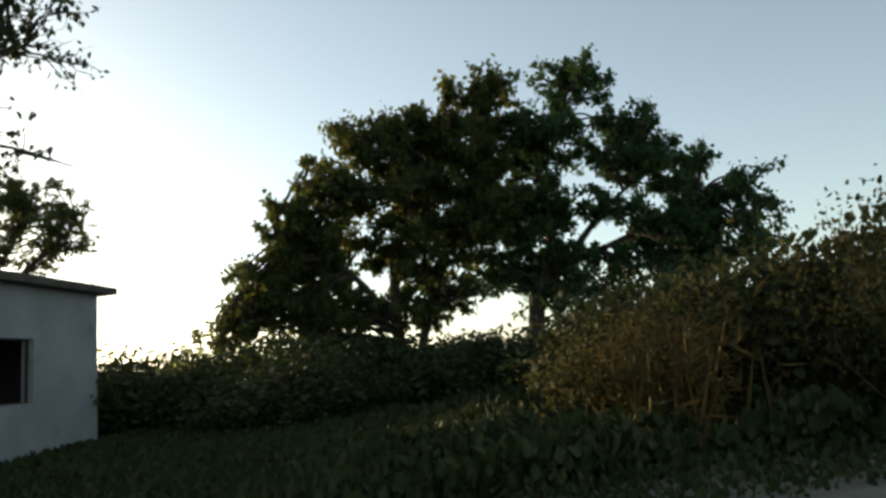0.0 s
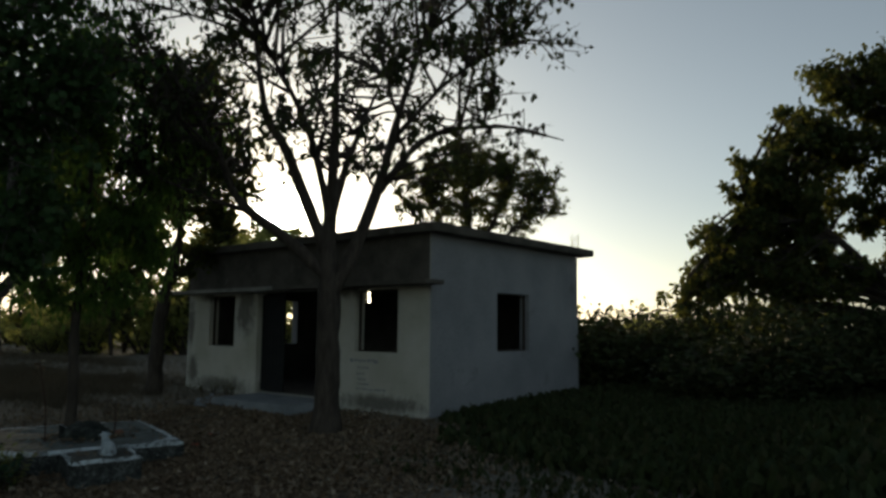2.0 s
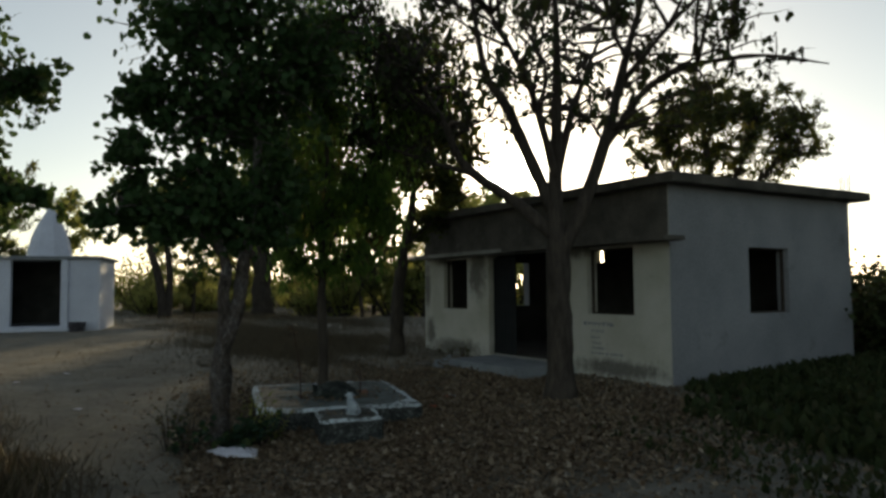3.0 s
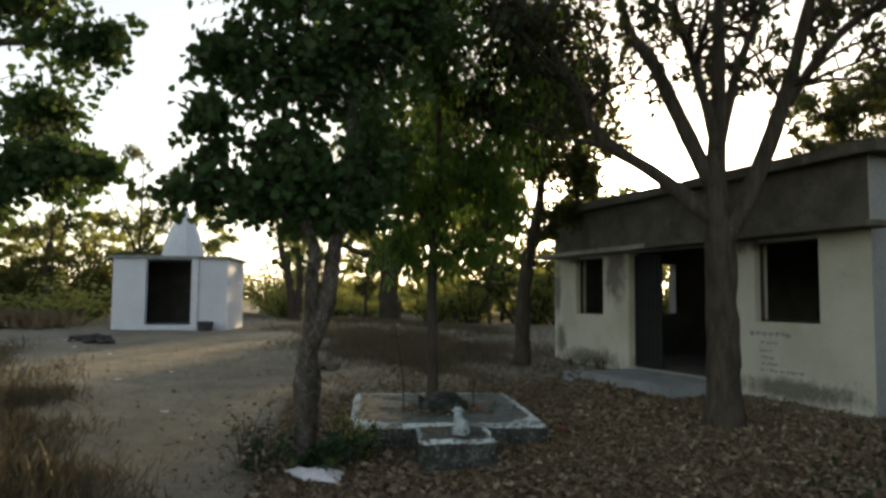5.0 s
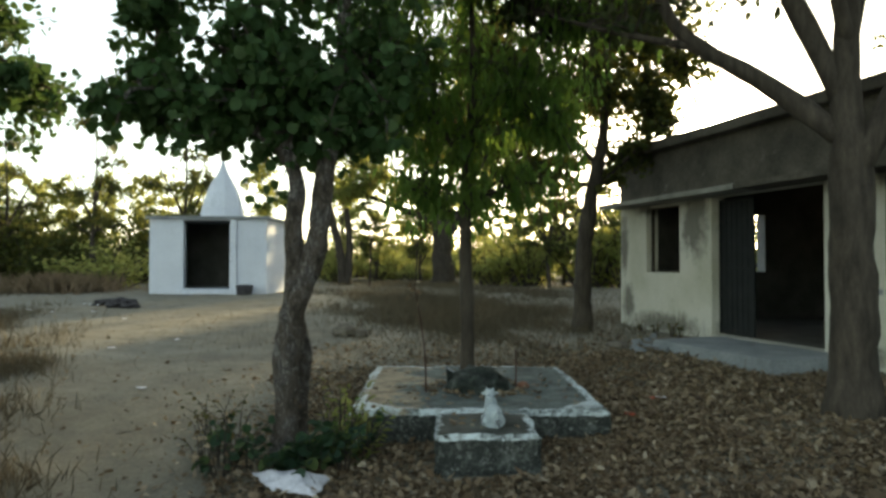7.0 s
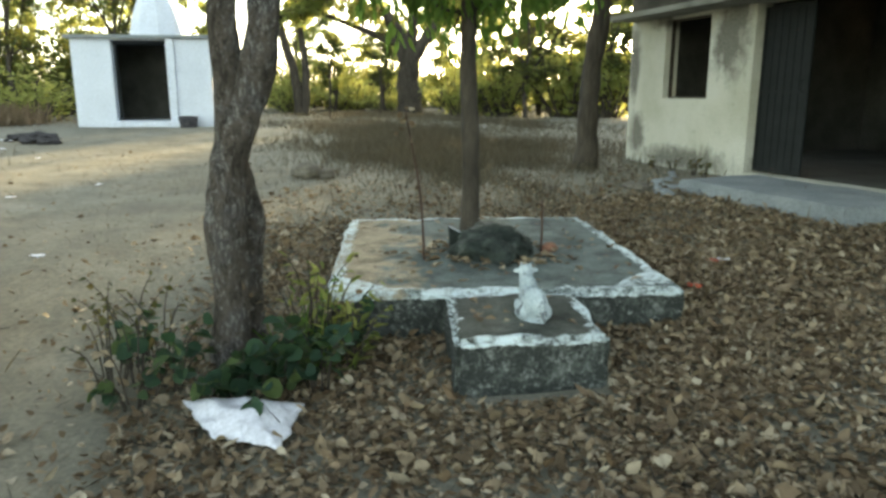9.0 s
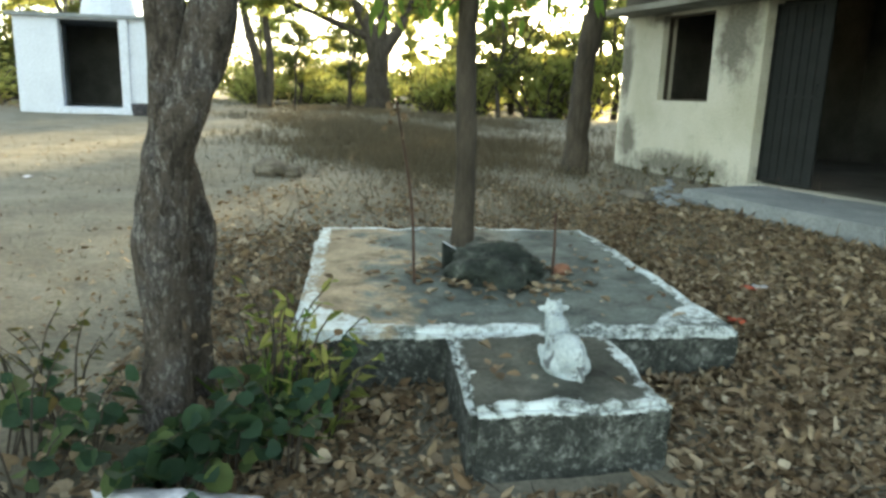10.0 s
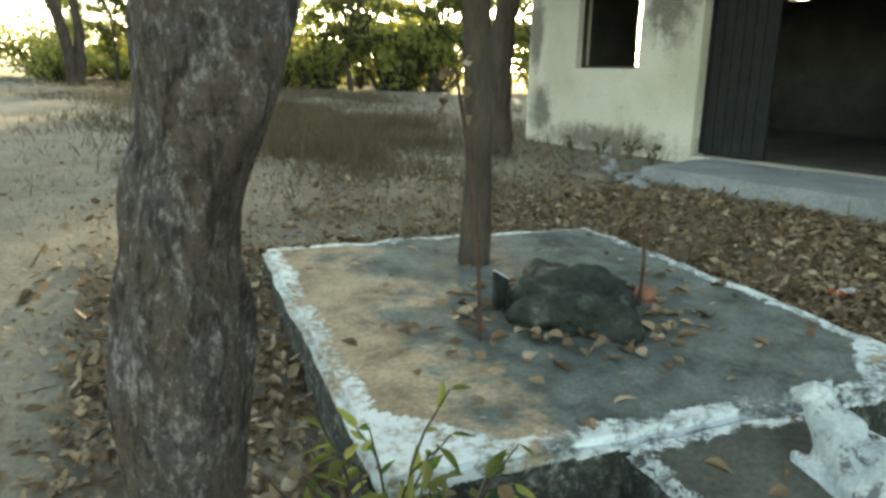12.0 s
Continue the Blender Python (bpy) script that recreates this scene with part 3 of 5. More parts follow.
def gate_leaf(hinge, width, turn):
    """A leaf of the dark steel door: sheet, frame and a few upright ribs; it turns on its hinge."""
    g = new("door_leaf")
    g.parent = house
    g.matrix_local = pose(hinge, 0.15, 0, 0, 0, turn)
    z0, z1 = 0.0, HEAD - 0.01
    part("sheet", box(0.004, width, 0.004, 0.012, z0 + 0.004, z1 - 0.004), STEEL, g)
    for a in ((0.0, 0.04, z0, z1), (width - 0.04, width, z0, z1), (0.04, width - 0.04, z1 - 0.04, z1), (0.04, width - 0.04, z0, z0 + 0.04), (0.04, width - 0.04, 1.0, 1.04)):
        part("rail", box(a[0], a[1], -0.018, 0.003, a[2], a[3], 0.003), STEEL, g)
    for k in range(1, 6):
        x = 0.04 + k * (width - 0.08) / 6
        part("rib", box(x - 0.006, x + 0.006, -0.008, 0.003, z0 + 0.041, z1 - 0.041), STEEL, g)
    part("handle", tube(bmesh.new(), [(width - 0.07, -0.02, 1.02), (width - 0.07, -0.055, 1.04), (width - 0.07, -0.055, 1.14), (width - 0.07, -0.02, 1.16)], [0.008] * 4, 8), STEEL, g)


gate_leaf(DOOR[0] + 0.005, 0.80, 0)
gate_leaf(DOOR[1] - 0.01, 0.80, 118)

# faded lines of writing under the window beside the door
rng = random.Random(5)
for row, (x, z, n, size) in enumerate(((-2.02, 0.76, 7, 1.7), (-1.82, 0.63, 4, 1.0), (-1.84, 0.52, 3, 1.0), (-1.80, 0.42, 3, 1.0), (-1.80, 0.33, 4, 0.9), (-1.84, 0.24, 9, 0.9))):
    for k in range(n):
        w = rng.uniform(0.03, 0.085) * (1.2 if size > 1 else 1)
        low, high = z - size * rng.uniform(0.010, 0.026), z + size * rng.uniform(0.008, 0.022)
        part("wall_writing", box(x, x + w, -0.004, -0.001, low, high), INK, house)
        if rng.random() < 0.6:
            part("wall_writing", box(x + 0.3 * w, x + 0.45 * w, -0.004, -0.001, low - 0.018 * size, low - 0.001), INK, house)
        x += w + rng.uniform(0.010, 0.04)

porch = thing("porch_slab", HOUSE, "low grey cement slab in front of the doorway", "slab")
part("slab", rough_box(-4.75, -2.28, -1.25, -0.005, -0.45, -0.03, 0.35, 0.012, 0.02), SLAB, porch)
part("broken_step", rough_box(-5.02, -4.3, -1.32, -0.7, -0.45, -0.12, 0.3, 0.03, 0.03), SLAB, porch, "broken lower cement step")

# ---- the white shrine ----
SHRINE = pose(-28.0, 2.9, 0, 0, 0, 70.85)
shrine = thing("shrine", SHRINE, "small white lime-washed shrine with a pointed spire and dark doorway", "shrine")
HW, SD, SB, ST = 1.87, 3.0, -0.25, 2.50
D0, D1 = -0.80, 0.68
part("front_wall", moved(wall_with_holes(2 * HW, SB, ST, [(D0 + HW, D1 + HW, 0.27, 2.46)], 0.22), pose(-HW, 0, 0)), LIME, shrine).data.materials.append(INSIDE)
part("back_wall", box(-HW, HW, SD - 0.22, SD, SB, ST), LIME, shrine)
for x0 in (-HW, HW - 0.22):
    part("side_wall", box(x0, x0 + 0.22, 0.22, SD - 0.22, SB, ST), LIME, shrine)
# thin dark sheet added at the back to stand for the shade inside
part("doorway_shade_sheet", moved(box(-HW + 0.23, HW - 0.23, SD - 0.24, SD - 0.225, 0.27, ST - 0.01), pose(0, 0, 0)), INSIDE, shrine)
part("floor_slab", box(-HW + 0.22, HW - 0.22, 0.22, SD - 0.22, SB, 0.265), SLAB, shrine)
part("roof_slab", rough_box(-HW - 0.12, HW + 0.12, -0.14, SD + 0.12, ST, ST + 0.09, 0.6, 0.008, 0.01), SLAB, shrine)
part("pilaster", box(D1 + 0.02, D1 + 0.24, -0.07, -0.002, 0.2, ST - 0.002, 0.01), LIME, shrine)
part("door_sill", box(D0 - 0.15, D1 + 0.3, -0.22, -0.002, SB, 0.25, 0.015), LIME, shrine)
bm = bmesh.new()
prof = [(0.84, 0.0), (0.80, 0.14), (0.76, 0.34), (0.68, 0.64), (0.57, 0.94), (0.44, 1.2), (0.30, 1.42), (0.18, 1.62), (0.10, 1.82), (0.06, 2.0)]
rings = [[bm.verts.new((0.9 * r * math.cos(a), SD / 2 + 0.9 * r * math.sin(a), ST + 0.085 + z)) for a in [math.pi / 4 * (k + 0.5) for k in range(8)]] for r, z in prof]
for a, b in zip(rings, rings[1:]):
    for k in range(8):
        bm.faces.new((a[k], a[(k + 1) % 8], b[(k + 1) % 8], b[k]))
bm.faces.new(rings[-1])
bm.faces.new(rings[0][::-1])
spire = part("spire", bm, LIME, shrine)
part("finial", tube(bmesh.new(), [(0, SD / 2, ST + 2.05), (0, SD / 2, ST + 2.15), (0, SD / 2, ST + 2.3), (0, SD / 2, ST + 2.42), (0, SD / 2, ST + 2.8)], [0.05, 0.085, 0.09, 0.05, 0.01], 10), RUST, spire)

tub = thing("water_tub", SHRINE @ pose(1.28, -0.42, 0.0), "dark plastic tub standing by the shrine wall", "tub")
bm = bmesh.new()
tube(bm, [(0, 0, 0.02), (0, 0, 0.10), (0, 0, 0.40), (0, 0, 0.42), (0, 0, 0.40), (0, 0, 0.12)], [0.21, 0.23, 0.27, 0.275, 0.25, 0.21], 16)
part("tub_body", bm, RAG, tub, smooth=True)

# ---- the cement platform under the tree ----
PLAT = pose(-11.1, 5.165, -0.18, 0, 0, 70.85)
platform = thing("platform", PLAT, "low square cement platform with a worn white painted rim", "platform")
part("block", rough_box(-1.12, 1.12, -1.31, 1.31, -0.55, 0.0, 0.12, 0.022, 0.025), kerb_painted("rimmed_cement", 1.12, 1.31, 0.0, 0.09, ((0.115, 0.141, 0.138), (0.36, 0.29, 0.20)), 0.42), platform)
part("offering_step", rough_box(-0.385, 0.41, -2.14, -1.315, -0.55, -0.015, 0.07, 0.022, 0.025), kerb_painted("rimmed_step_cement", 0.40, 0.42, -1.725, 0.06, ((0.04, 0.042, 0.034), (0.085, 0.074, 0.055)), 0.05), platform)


def ball(bm, c, r, turn=0.0, tilt=0.0, seg=16):
    m = pose(*c, tilt, 0, turn) @ Matrix.Diagonal((*r, 1))
    bmesh.ops.create_uvsphere(bm, u_segments=seg, v_segments=seg // 2 + 2, radius=1.0, matrix=m)


def bull_statue():
    """A lying bull, about 0.3 m high, facing the stone."""
    bm = bmesh.new()
    ball(bm, (0, 0, 0.012), (0.118, 0.21, 0.02))
    ball(bm, (0, -0.02, 0.095), (0.08, 0.16, 0.09))
    ball(bm, (0, -0.11, 0.10), (0.090, 0.095, 0.10))
    ball(bm, (0, 0.07, 0.145), (0.066, 0.08, 0.095))
    ball(bm, (0, 0.03, 0.205), (0.03, 0.045, 0.03))
    ball(bm, (0, 0.125, 0.185), (0.052, 0.06, 0.08), tilt=-20)
    ball(bm, (0, 0.165, 0.235), (0.046, 0.065, 0.045), tilt=-25)
    ball(bm, (0, 0.215, 0.215), (0.032, 0.04, 0.03), tilt=-20)
    for s in (-1, 1):
        ball(bm, (s * 0.06, 0.15, 0.245), (0.032, 0.012, 0.018))
        ball(bm, (s * 0.034, 0.148, 0.275), (0.012, 0.012, 0.03))
        ball(bm, (s * 0.058, 0.11, 0.038), (0.026, 0.075, 0.03), turn=s * 5)
        ball(bm, (s * 0.082, -0.085, 0.05), (0.038, 0.085, 0.05))
    ball(bm, (0.03, -0.200, 0.095), (0.013, 0.014, 0.08))
    ball(bm, (0.035, -0.208, 0.03), (0.02, 0.018, 0.03))
    ob = link("bull_statue", to_mesh("bull_statue", bm, True), STATUE, PLAT @ pose(0.07, -1.72, -0.025, 0, 0, 2) @ Matrix.Diagonal((0.82, 0.92, 0.9, 1)))
    rm = ob.modifiers.new("one_skin", "REMESH")
    rm.mode, rm.voxel_size, rm.use_smooth_shade = "VOXEL", 0.008, True
    sm = ob.modifiers.new("soften", "SMOOTH")
    sm.iterations = 4
    tagged(ob, "small white-painted stone bull lying on the cement step", "statue")


bull_statue()


def lump(name, c, r, mat, label, category, seed, rough=0.12, squash=0.5):
    """An uneven stone half sunk into what it lies on."""
    bm = bmesh.new()
    bmesh.ops.create_icosphere(bm, subdivisions=5, radius=1.0)
    for v in bm.verts:
        k = 1 + rough * noise.noise(v.co * 1.7 + Vector((seed, 0, 0))) * 2 + rough * 0.6 * noise.noise(v.co * 5 + Vector((0, seed, 0))) + rough * 0.35 * noise.noise(v.co * 14 + Vector((0, 0, seed)))
        v.co = Vector((v.co.x * r[0] * k, v.co.y * r[1] * k, max(v.co.z, -squash) * r[2] * k))
    low = min(v.co.z for v in bm.verts)
    bmesh.ops.translate(bm, verts=bm.verts, vec=(0, 0, -low - 0.01))
    ob = link(name, to_mesh(name, bm, True), mat, Matrix.Translation(c))
    return tagged(ob, label, category)


lump("sacred_stone", PLAT @ Vector((0.05, -0.30, 0.0)), (0.34, 0.27, 0.18), STONE, "rounded black oiled stone on the cement platform", "stone", 8.3, 0.20, 0.15)
shard = thing("slate_shard", PLAT @ pose(-0.24, -0.14, 0.0, 0, 0, 20), "pointed dark slate standing by the stone", "slate")
bm = bmesh.new()
a = [bm.verts.new(p) for p in ((-0.025, -0.015, -0.01), (0.03, -0.015, -0.01), (0.075, 0.012, 0.125), (-0.03, 0.0, 0.185))]
b = [bm.verts.new(p) for p in ((-0.025, 0.015, -0.01), (0.03, 0.015, -0.01), (0.075, 0.022, 0.125), (-0.03, 0.014, 0.185))]
bm.faces.new(a)
bm.faces.new(b[::-1])
for k in range(4):
    bm.faces.new((a[k], b[k], b[(k + 1) % 4], a[(k + 1) % 4]))
blade = part("blade", bm, STONE, shard)
part("pale_edge", tube(bmesh.new(), [(-0.028, 0.008, 0.186), (0.022, 0.013, 0.158), (0.074, 0.017, 0.127)], [0.005, 0.006, 0.004], 6), LIME, blade, "pale line along the upper edge")

rod = thing("tall_rod", PLAT @ pose(-0.47, -0.47, 0.0), "thin rusty rod with a withered tuft at its top", "rod")
part("shaft", tube(bmesh.new(), *spline([(0, 0, -0.02), (-0.03, 0.01, 0.5), (-0.125, 0.02, 1.06)], [0.009, 0.008, 0.006], 6), 7), RUST, rod)
rg = np.random.default_rng(8)
tuft = leaf_mesh("tuft", np.tile((-0.125, 0.02, 1.0), (14, 1)) + rg.normal(size=(14, 3)) * (0.03, 0.02, 0.06), rg.normal(size=(14, 3)) + (0, 0, -0.5), rg.normal(size=(14, 3)), rg.uniform(0.03, 0.06, 14), OVATE)
tagged(link("tuft", tuft, LEAF_DRY, None, rod), kind="stuff")
rod2 = thing("short_rod", PLAT @ pose(0.42, -0.28, 0.0), "short rusty iron rod standing on the platform", "rod")
part("shaft", tube(bmesh.new(), [(0, 0, -0.02), (0.005, 0, 0.2), (0.0, 0.005, 0.40)], [0.01, 0.009, 0.008], 7), RUST, rod2)
lump("terracotta_pot", PLAT @ Vector((0.50, -0.22, 0.0)), (0.06, 0.06, 0.05), TERRACOTTA, "small broken terracotta pot lying on the platform", "pot", 7.0, 0.05)


def plastic_bag():
    """A flattened, crumpled bag: a four-cornered film with folds."""
    n = 40
    bm = bmesh.new()
    g = [[None] * n for _ in range(n)]
    a, b, c, d = (Vector(p) for p in ((-0.36, -0.26), (-0.08, 0.29), (0.32, 0.10), (0.10, -0.16)))
    for i in range(n):
        for j in range(n):
            u, v = i / (n - 1), j / (n - 1)
            q = a * (1 - u) * (1 - v) + b * u * (1 - v) + c * u * v + d * (1 - u) * v
            q += Vector((noise.noise(Vector((u * 5, v * 5, 0))), noise.noise(Vector((u * 5, v * 5, 9))))) * 0.022
            hump = 16 * u * (1 - u) * v * (1 - v)
            z = 0.012 + 0.085 * hump ** 0.7 * (0.75 + 0.6 * noise.noise(Vector((u * 3, v * 3, 4)))) + 0.010 * abs(noise.noise(Vector((u * 8, v * 5, 2)))) + 0.004 * abs(noise.noise(Vector((u * 17, v * 14, 6))))
            g[i][j] = bm.verts.new((q.x, q.y, z))
    for i in range(n - 1):
        for j in range(n - 1):
            bm.faces.new((g[i][j], g[i + 1][j], g[i + 1][j + 1], g[i][j + 1]))
    c = (-9.26, 3.08)
    ob = link("plastic_bag", to_mesh("plastic_bag", bm, True), PLASTIC, pose(*c, ground_z(*c) + 0.03, 0, 0, 0))
    so = ob.modifiers.new("film", "SOLIDIFY")
    so.thickness = 0.003
    tagged(ob, "crumpled white plastic bag lying on dry leaves", "bag")


plastic_bag()
for k, (x, y, r) in enumerate(((-16.0, 4.85, 0.24), (-15.85, 5.08, 0.15), (-16.2, 4.75, 0.14))):
    lump("rock", (x, y, ground_z(x, y)), (r, r * 0.8, r * 0.6), ROCK, "weathered grey rock lying in dry grass", "rock", 11.0 + k)
for k, (x, y, r) in enumerate(((-22.3, 0.85, 0.28), (-22.9, 0.45, 0.2), (-22.0, 1.05, 0.16))):
    lump("rag_heap", (x, y, ground_z(x, y)), (r, r * 1.3, r * 0.45), RAG, "heap of dark rags on the bare earth", "rag heap", 21.0 + k, 0.25)


def wrapper(c, turn, mat, label):
    bm = bmesh.new()
    g = [[bm.verts.new(((i - 2) * 0.025, (j - 2) * 0.018, 0.025 + 0.018 * noise.noise(Vector((i * 0.9, j * 0.9, turn))))) for j in range(5)] for i in range(5)]
    for i in range(4):
        for j in range(4):
            bm.faces.new((g[i][j], g[i + 1][j], g[i + 1][j + 1], g[i][j + 1]))
    ob = link("wrapper", to_mesh("wrapper", bm, True), mat, pose(*c, ground_z(*c) + 0.02, 0, 0, turn))
    ob.modifiers.new("film", "SOLIDIFY").thickness = 0.002
    tagged(ob, label, "wrapper")


wrapper((-10.35, 6.85), 20, RED, "crumpled red wrapper lying on fallen leaves")
wrapper((-10.32, 6.92), 80, PLASTIC, "crumpled white wrapper lying on fallen leaves")
wrapper((-9.95, 6.3), 50, RED, "crumpled orange red wrapper lying on fallen leaves")
for x, y, turn in ((-21.0, -0.35, 10), (-20.8, 0.45, 60), (-15.2, 1.35, 100), (-15.9, 2.2, 30), (-22.7, 0.15, 5), (-23.0, 0.0, 70), (-22.5, 0.35, 30), (-21.6, -0.9, 50), (-12.5, 1.9, 45), (-19.0, 1.2, 20)):
    wrapper((x, y), turn, PLASTIC, "pale scrap of paper lying on bare earth")
lump("stone_chip", (*(HOUSE @ Vector((-4.9, -1.75, 0))).xy, -0.16), (0.2, 0.14, 0.06), ROCK, "pale broken stone near the porch slab", "stone", 31.0)

# ---- trees close by ----
def lobes(clumps, k, seed, size=0.55, reach=1.05):
    """Break each clump of foliage into smaller uneven ones, which leave gaps and a ragged outline."""
    rng = random.Random(seed)
    out = []
    for c, r, twigs, leaves in clumps:
        for _ in range(k):
            d = Vector((rng.gauss(0, 1), rng.gauss(0, 1), rng.gauss(0, 1))).normalized() * reach * rng.uniform(0.35, 1.0)
            q = size * rng.uniform(0.6, 1.3)
            out.append((tuple(c[i] + d[i] * r[i] for i in range(3)), tuple(v * q for v in r), max(1, int(twigs * rng.uniform(0.7, 1.45) / k)), leaves))
    return out


def gz(x, y):
    return ground_z(x, y)


def bearing(az, el, dist, eye=(-0.3, -0.1, 1.25)):
    """A place seen from the start of the walk under a bearing and an elevation."""
    d = dist / 1.0
    return Vector((eye[0] + d * math.cos(radians(az)), eye[1] + d * math.sin(radians(az)), eye[2] + d * math.tan(radians(el))))


tree("forked_tree", (-10.08, 3.14, gz(-10.08, 3.14)), [
    ([(0, -0.01, -0.14), (0, -0.01, 0.1), (0.0, 0.0, 0.35), (0.0, -0.01, 0.76), (0.0, 0.02, 1.1), (0.01, 0.11, 1.36), (0.02, 0.20, 1.62), (0.03, 0.29, 2.27), (0.1, 0.42, 3.3), (0.0, 0.5, 5.6)], [0.14, 0.108, 0.095, 0.099, 0.097, 0.095, 0.088, 0.078, 0.062, 0.025]),
    ([(0.0, 0.03, 1.0), (0.0, 0.035, 1.3), (0.0, 0.05, 1.6), (0.0, 0.04, 1.9), (0.0, 0.05, 2.26), (-0.1, -0.2, 3.2), (-0.1, -0.4, 5.4)], [0.065, 0.074, 0.070, 0.068, 0.065, 0.052, 0.02]),
    ([(-0.20, 0.125, -0.1), (-0.20, 0.13, 0.35), (-0.21, 0.145, 0.62), (-0.19, 0.145, 0.82), (-0.10, 0.10, 1.02), (-0.02, 0.07, 1.22)], [0.075, 0.062, 0.068, 0.075, 0.066, 0.036]),
    ([(0.0, 0.05, 2.3), (-0.15, -0.5, 2.9), (-0.25, -1.2, 3.0)], [0.04, 0.025, 0.012])],
    [((-0.2, -0.5, 2.75), (0.6, 0.6, 0.35), 47, 18), ((0.0, 0.5, 2.7), (0.5, 0.5, 0.3), 33, 18), ((-0.2, -1.0, 3.6), (0.4, 0.4, 0.4), 28, 18), ((-0.25, -1.1, 2.85), (0.4, 0.45, 0.4), 33, 18), ((-0.2, -0.95, 4.3), (0.4, 0.5, 0.45), 36, 18), ((0.0, -0.1, 3.1), (0.7, 0.8, 0.7), 92, 20), ((0.0, 0.1, 4.2), (0.9, 1.0, 0.8), 98, 20),
     ((0.0, -0.1, 5.3), (1.1, 1.3, 0.8), 112, 19), ((0.1, 0.7, 3.1), (0.6, 0.6, 0.6), 56, 19), ((0.2, 0.2, 6.4), (1.3, 1.5, 0.8), 112, 19), ((0.4, 0.9, 4.8), (0.9, 0.9, 0.9), 78, 19)],
    0.088, LEAF_BROAD, BARK, "forked tree with fissured grey bark and broad dark green leaves", ROUND, 0.9, 0.011, 3, 0.32, 28)
tree("slender_tree", (-11.72, 5.36, -0.2), [
    ([(0, 0, -0.05), (0.01, -0.01, 0.6), (-0.01, -0.02, 1.3), (0.0, -0.02, 2.1), (0.03, 0.05, 3.2), (0.05, 0.0, 4.8)], [0.085, 0.075, 0.072, 0.065, 0.05, 0.02]),
    ([(0, 0, 2.1), (0.2, 0.4, 3.0), (0.4, 0.7, 3.8)], [0.03, 0.022, 0.01]), ([(0, 0, 2.3), (-0.2, -0.4, 3.1), (-0.3, -0.8, 3.9)], [0.03, 0.02, 0.01])],
    [((0.0, 0.0, 5.3), (1.3, 1.4, 0.8), 90, 14), ((0.3, 1.3, 5.0), (0.9, 0.9, 0.8), 64, 14), ((-0.3, -1.3, 5.0), (0.9, 0.9, 0.8), 64, 14), ((-0.35, -1.0, 3.9), (0.7, 0.7, 0.8), 60, 14), ((0.1, 0.4, 2.15), (0.7, 0.8, 0.45), 43, 14), ((-0.1, -0.5, 2.2), (0.6, 0.6, 0.45), 36, 14), ((0.0, 0.0, 2.8), (0.8, 0.9, 0.6), 64, 14), ((0.2, 0.55, 3.4), (0.8, 0.8, 0.9), 75, 14), ((-0.2, -0.4, 3.5), (0.8, 0.8, 0.9), 75, 14), ((0.35, 0.95, 2.9), (0.6, 0.6, 0.7), 64, 14), ((-0.3, -0.85, 3.1), (0.6, 0.6, 0.7), 54, 14), ((0.4, 1.2, 4.0), (0.7, 0.7, 0.8), 64, 14), ((0, 0, 4.6), (1.1, 1.2, 0.9), 108, 14), ((0.1, 0.1, 6.0), (1.3, 1.4, 0.9), 108, 14)],
    0.125, LEAF_GREEN, BARK_DARK, "slender straight tree with hanging fresh green leaves, growing from the platform", LANCE, 2.6, 0.007, 5)
tree("leaning_tree", (-15.3, 9.0, gz(-15.3, 9.0)), [
    ([(0, 0, -0.1), (-0.03, 0.0, 0.8), (0.0, 0.04, 1.6), (0.06, 0.12, 2.4), (0.2, 0.32, 3.7), (0.3, 0.4, 6.0)], [0.19, 0.15, 0.14, 0.13, 0.09, 0.03]),
    ([(0.08, 0.15, 2.5), (0.5, 0.9, 3.3), (1.0, 1.7, 3.9)], [0.05, 0.035, 0.015]), ([(0.1, 0.2, 3.0), (-0.3, -0.5, 3.9), (-0.5, -1.1, 4.6)], [0.05, 0.03, 0.012])],
    [((-0.6, -1.7, 3.4), (0.8, 0.8, 0.6), 50, 18), ((-0.5, -1.9, 5.0), (1.0, 1.0, 0.8), 60, 20), ((0.5, 1.0, 5.2), (1.0, 1.0, 0.8), 60, 18), ((0.3, 0.8, 3.2), (0.5, 0.5, 0.5), 34, 15), ((0.4, 1.2, 3.9), (0.6, 0.7, 0.6), 44, 15), ((0.5, 1.7, 4.8), (0.7, 0.8, 0.7), 50, 16), ((0.2, 0.5, 2.75), (0.4, 0.45, 0.35), 18, 13), ((-0.3, -0.8, 2.9), (0.8, 0.8, 0.5), 40, 16), ((-0.9, -1.5, 4.2), (0.8, 0.9, 0.8), 60, 20), ((0.6, 0.9, 4.2), (0.7, 0.7, 0.5), 44, 20), ((0, 0.2, 4.4), (1.3, 1.3, 0.9), 90, 22), ((-0.3, -0.7, 3.7), (0.8, 0.8, 0.8), 60, 20), ((0.4, 0.6, 5.8), (1.7, 1.7, 1.0), 130, 24), ((-0.9, -1.4, 5.2), (1.1, 1.1, 0.9), 70, 22), ((0.2, 0.3, 7.2), (1.6, 1.6, 0.9), 90, 22)],
    0.10, LEAF_OLIVE, BARK_DARK, "leaning tree with dark bark and olive brown leaves beside the house", OVATE, 0.9, 0.009, 6)
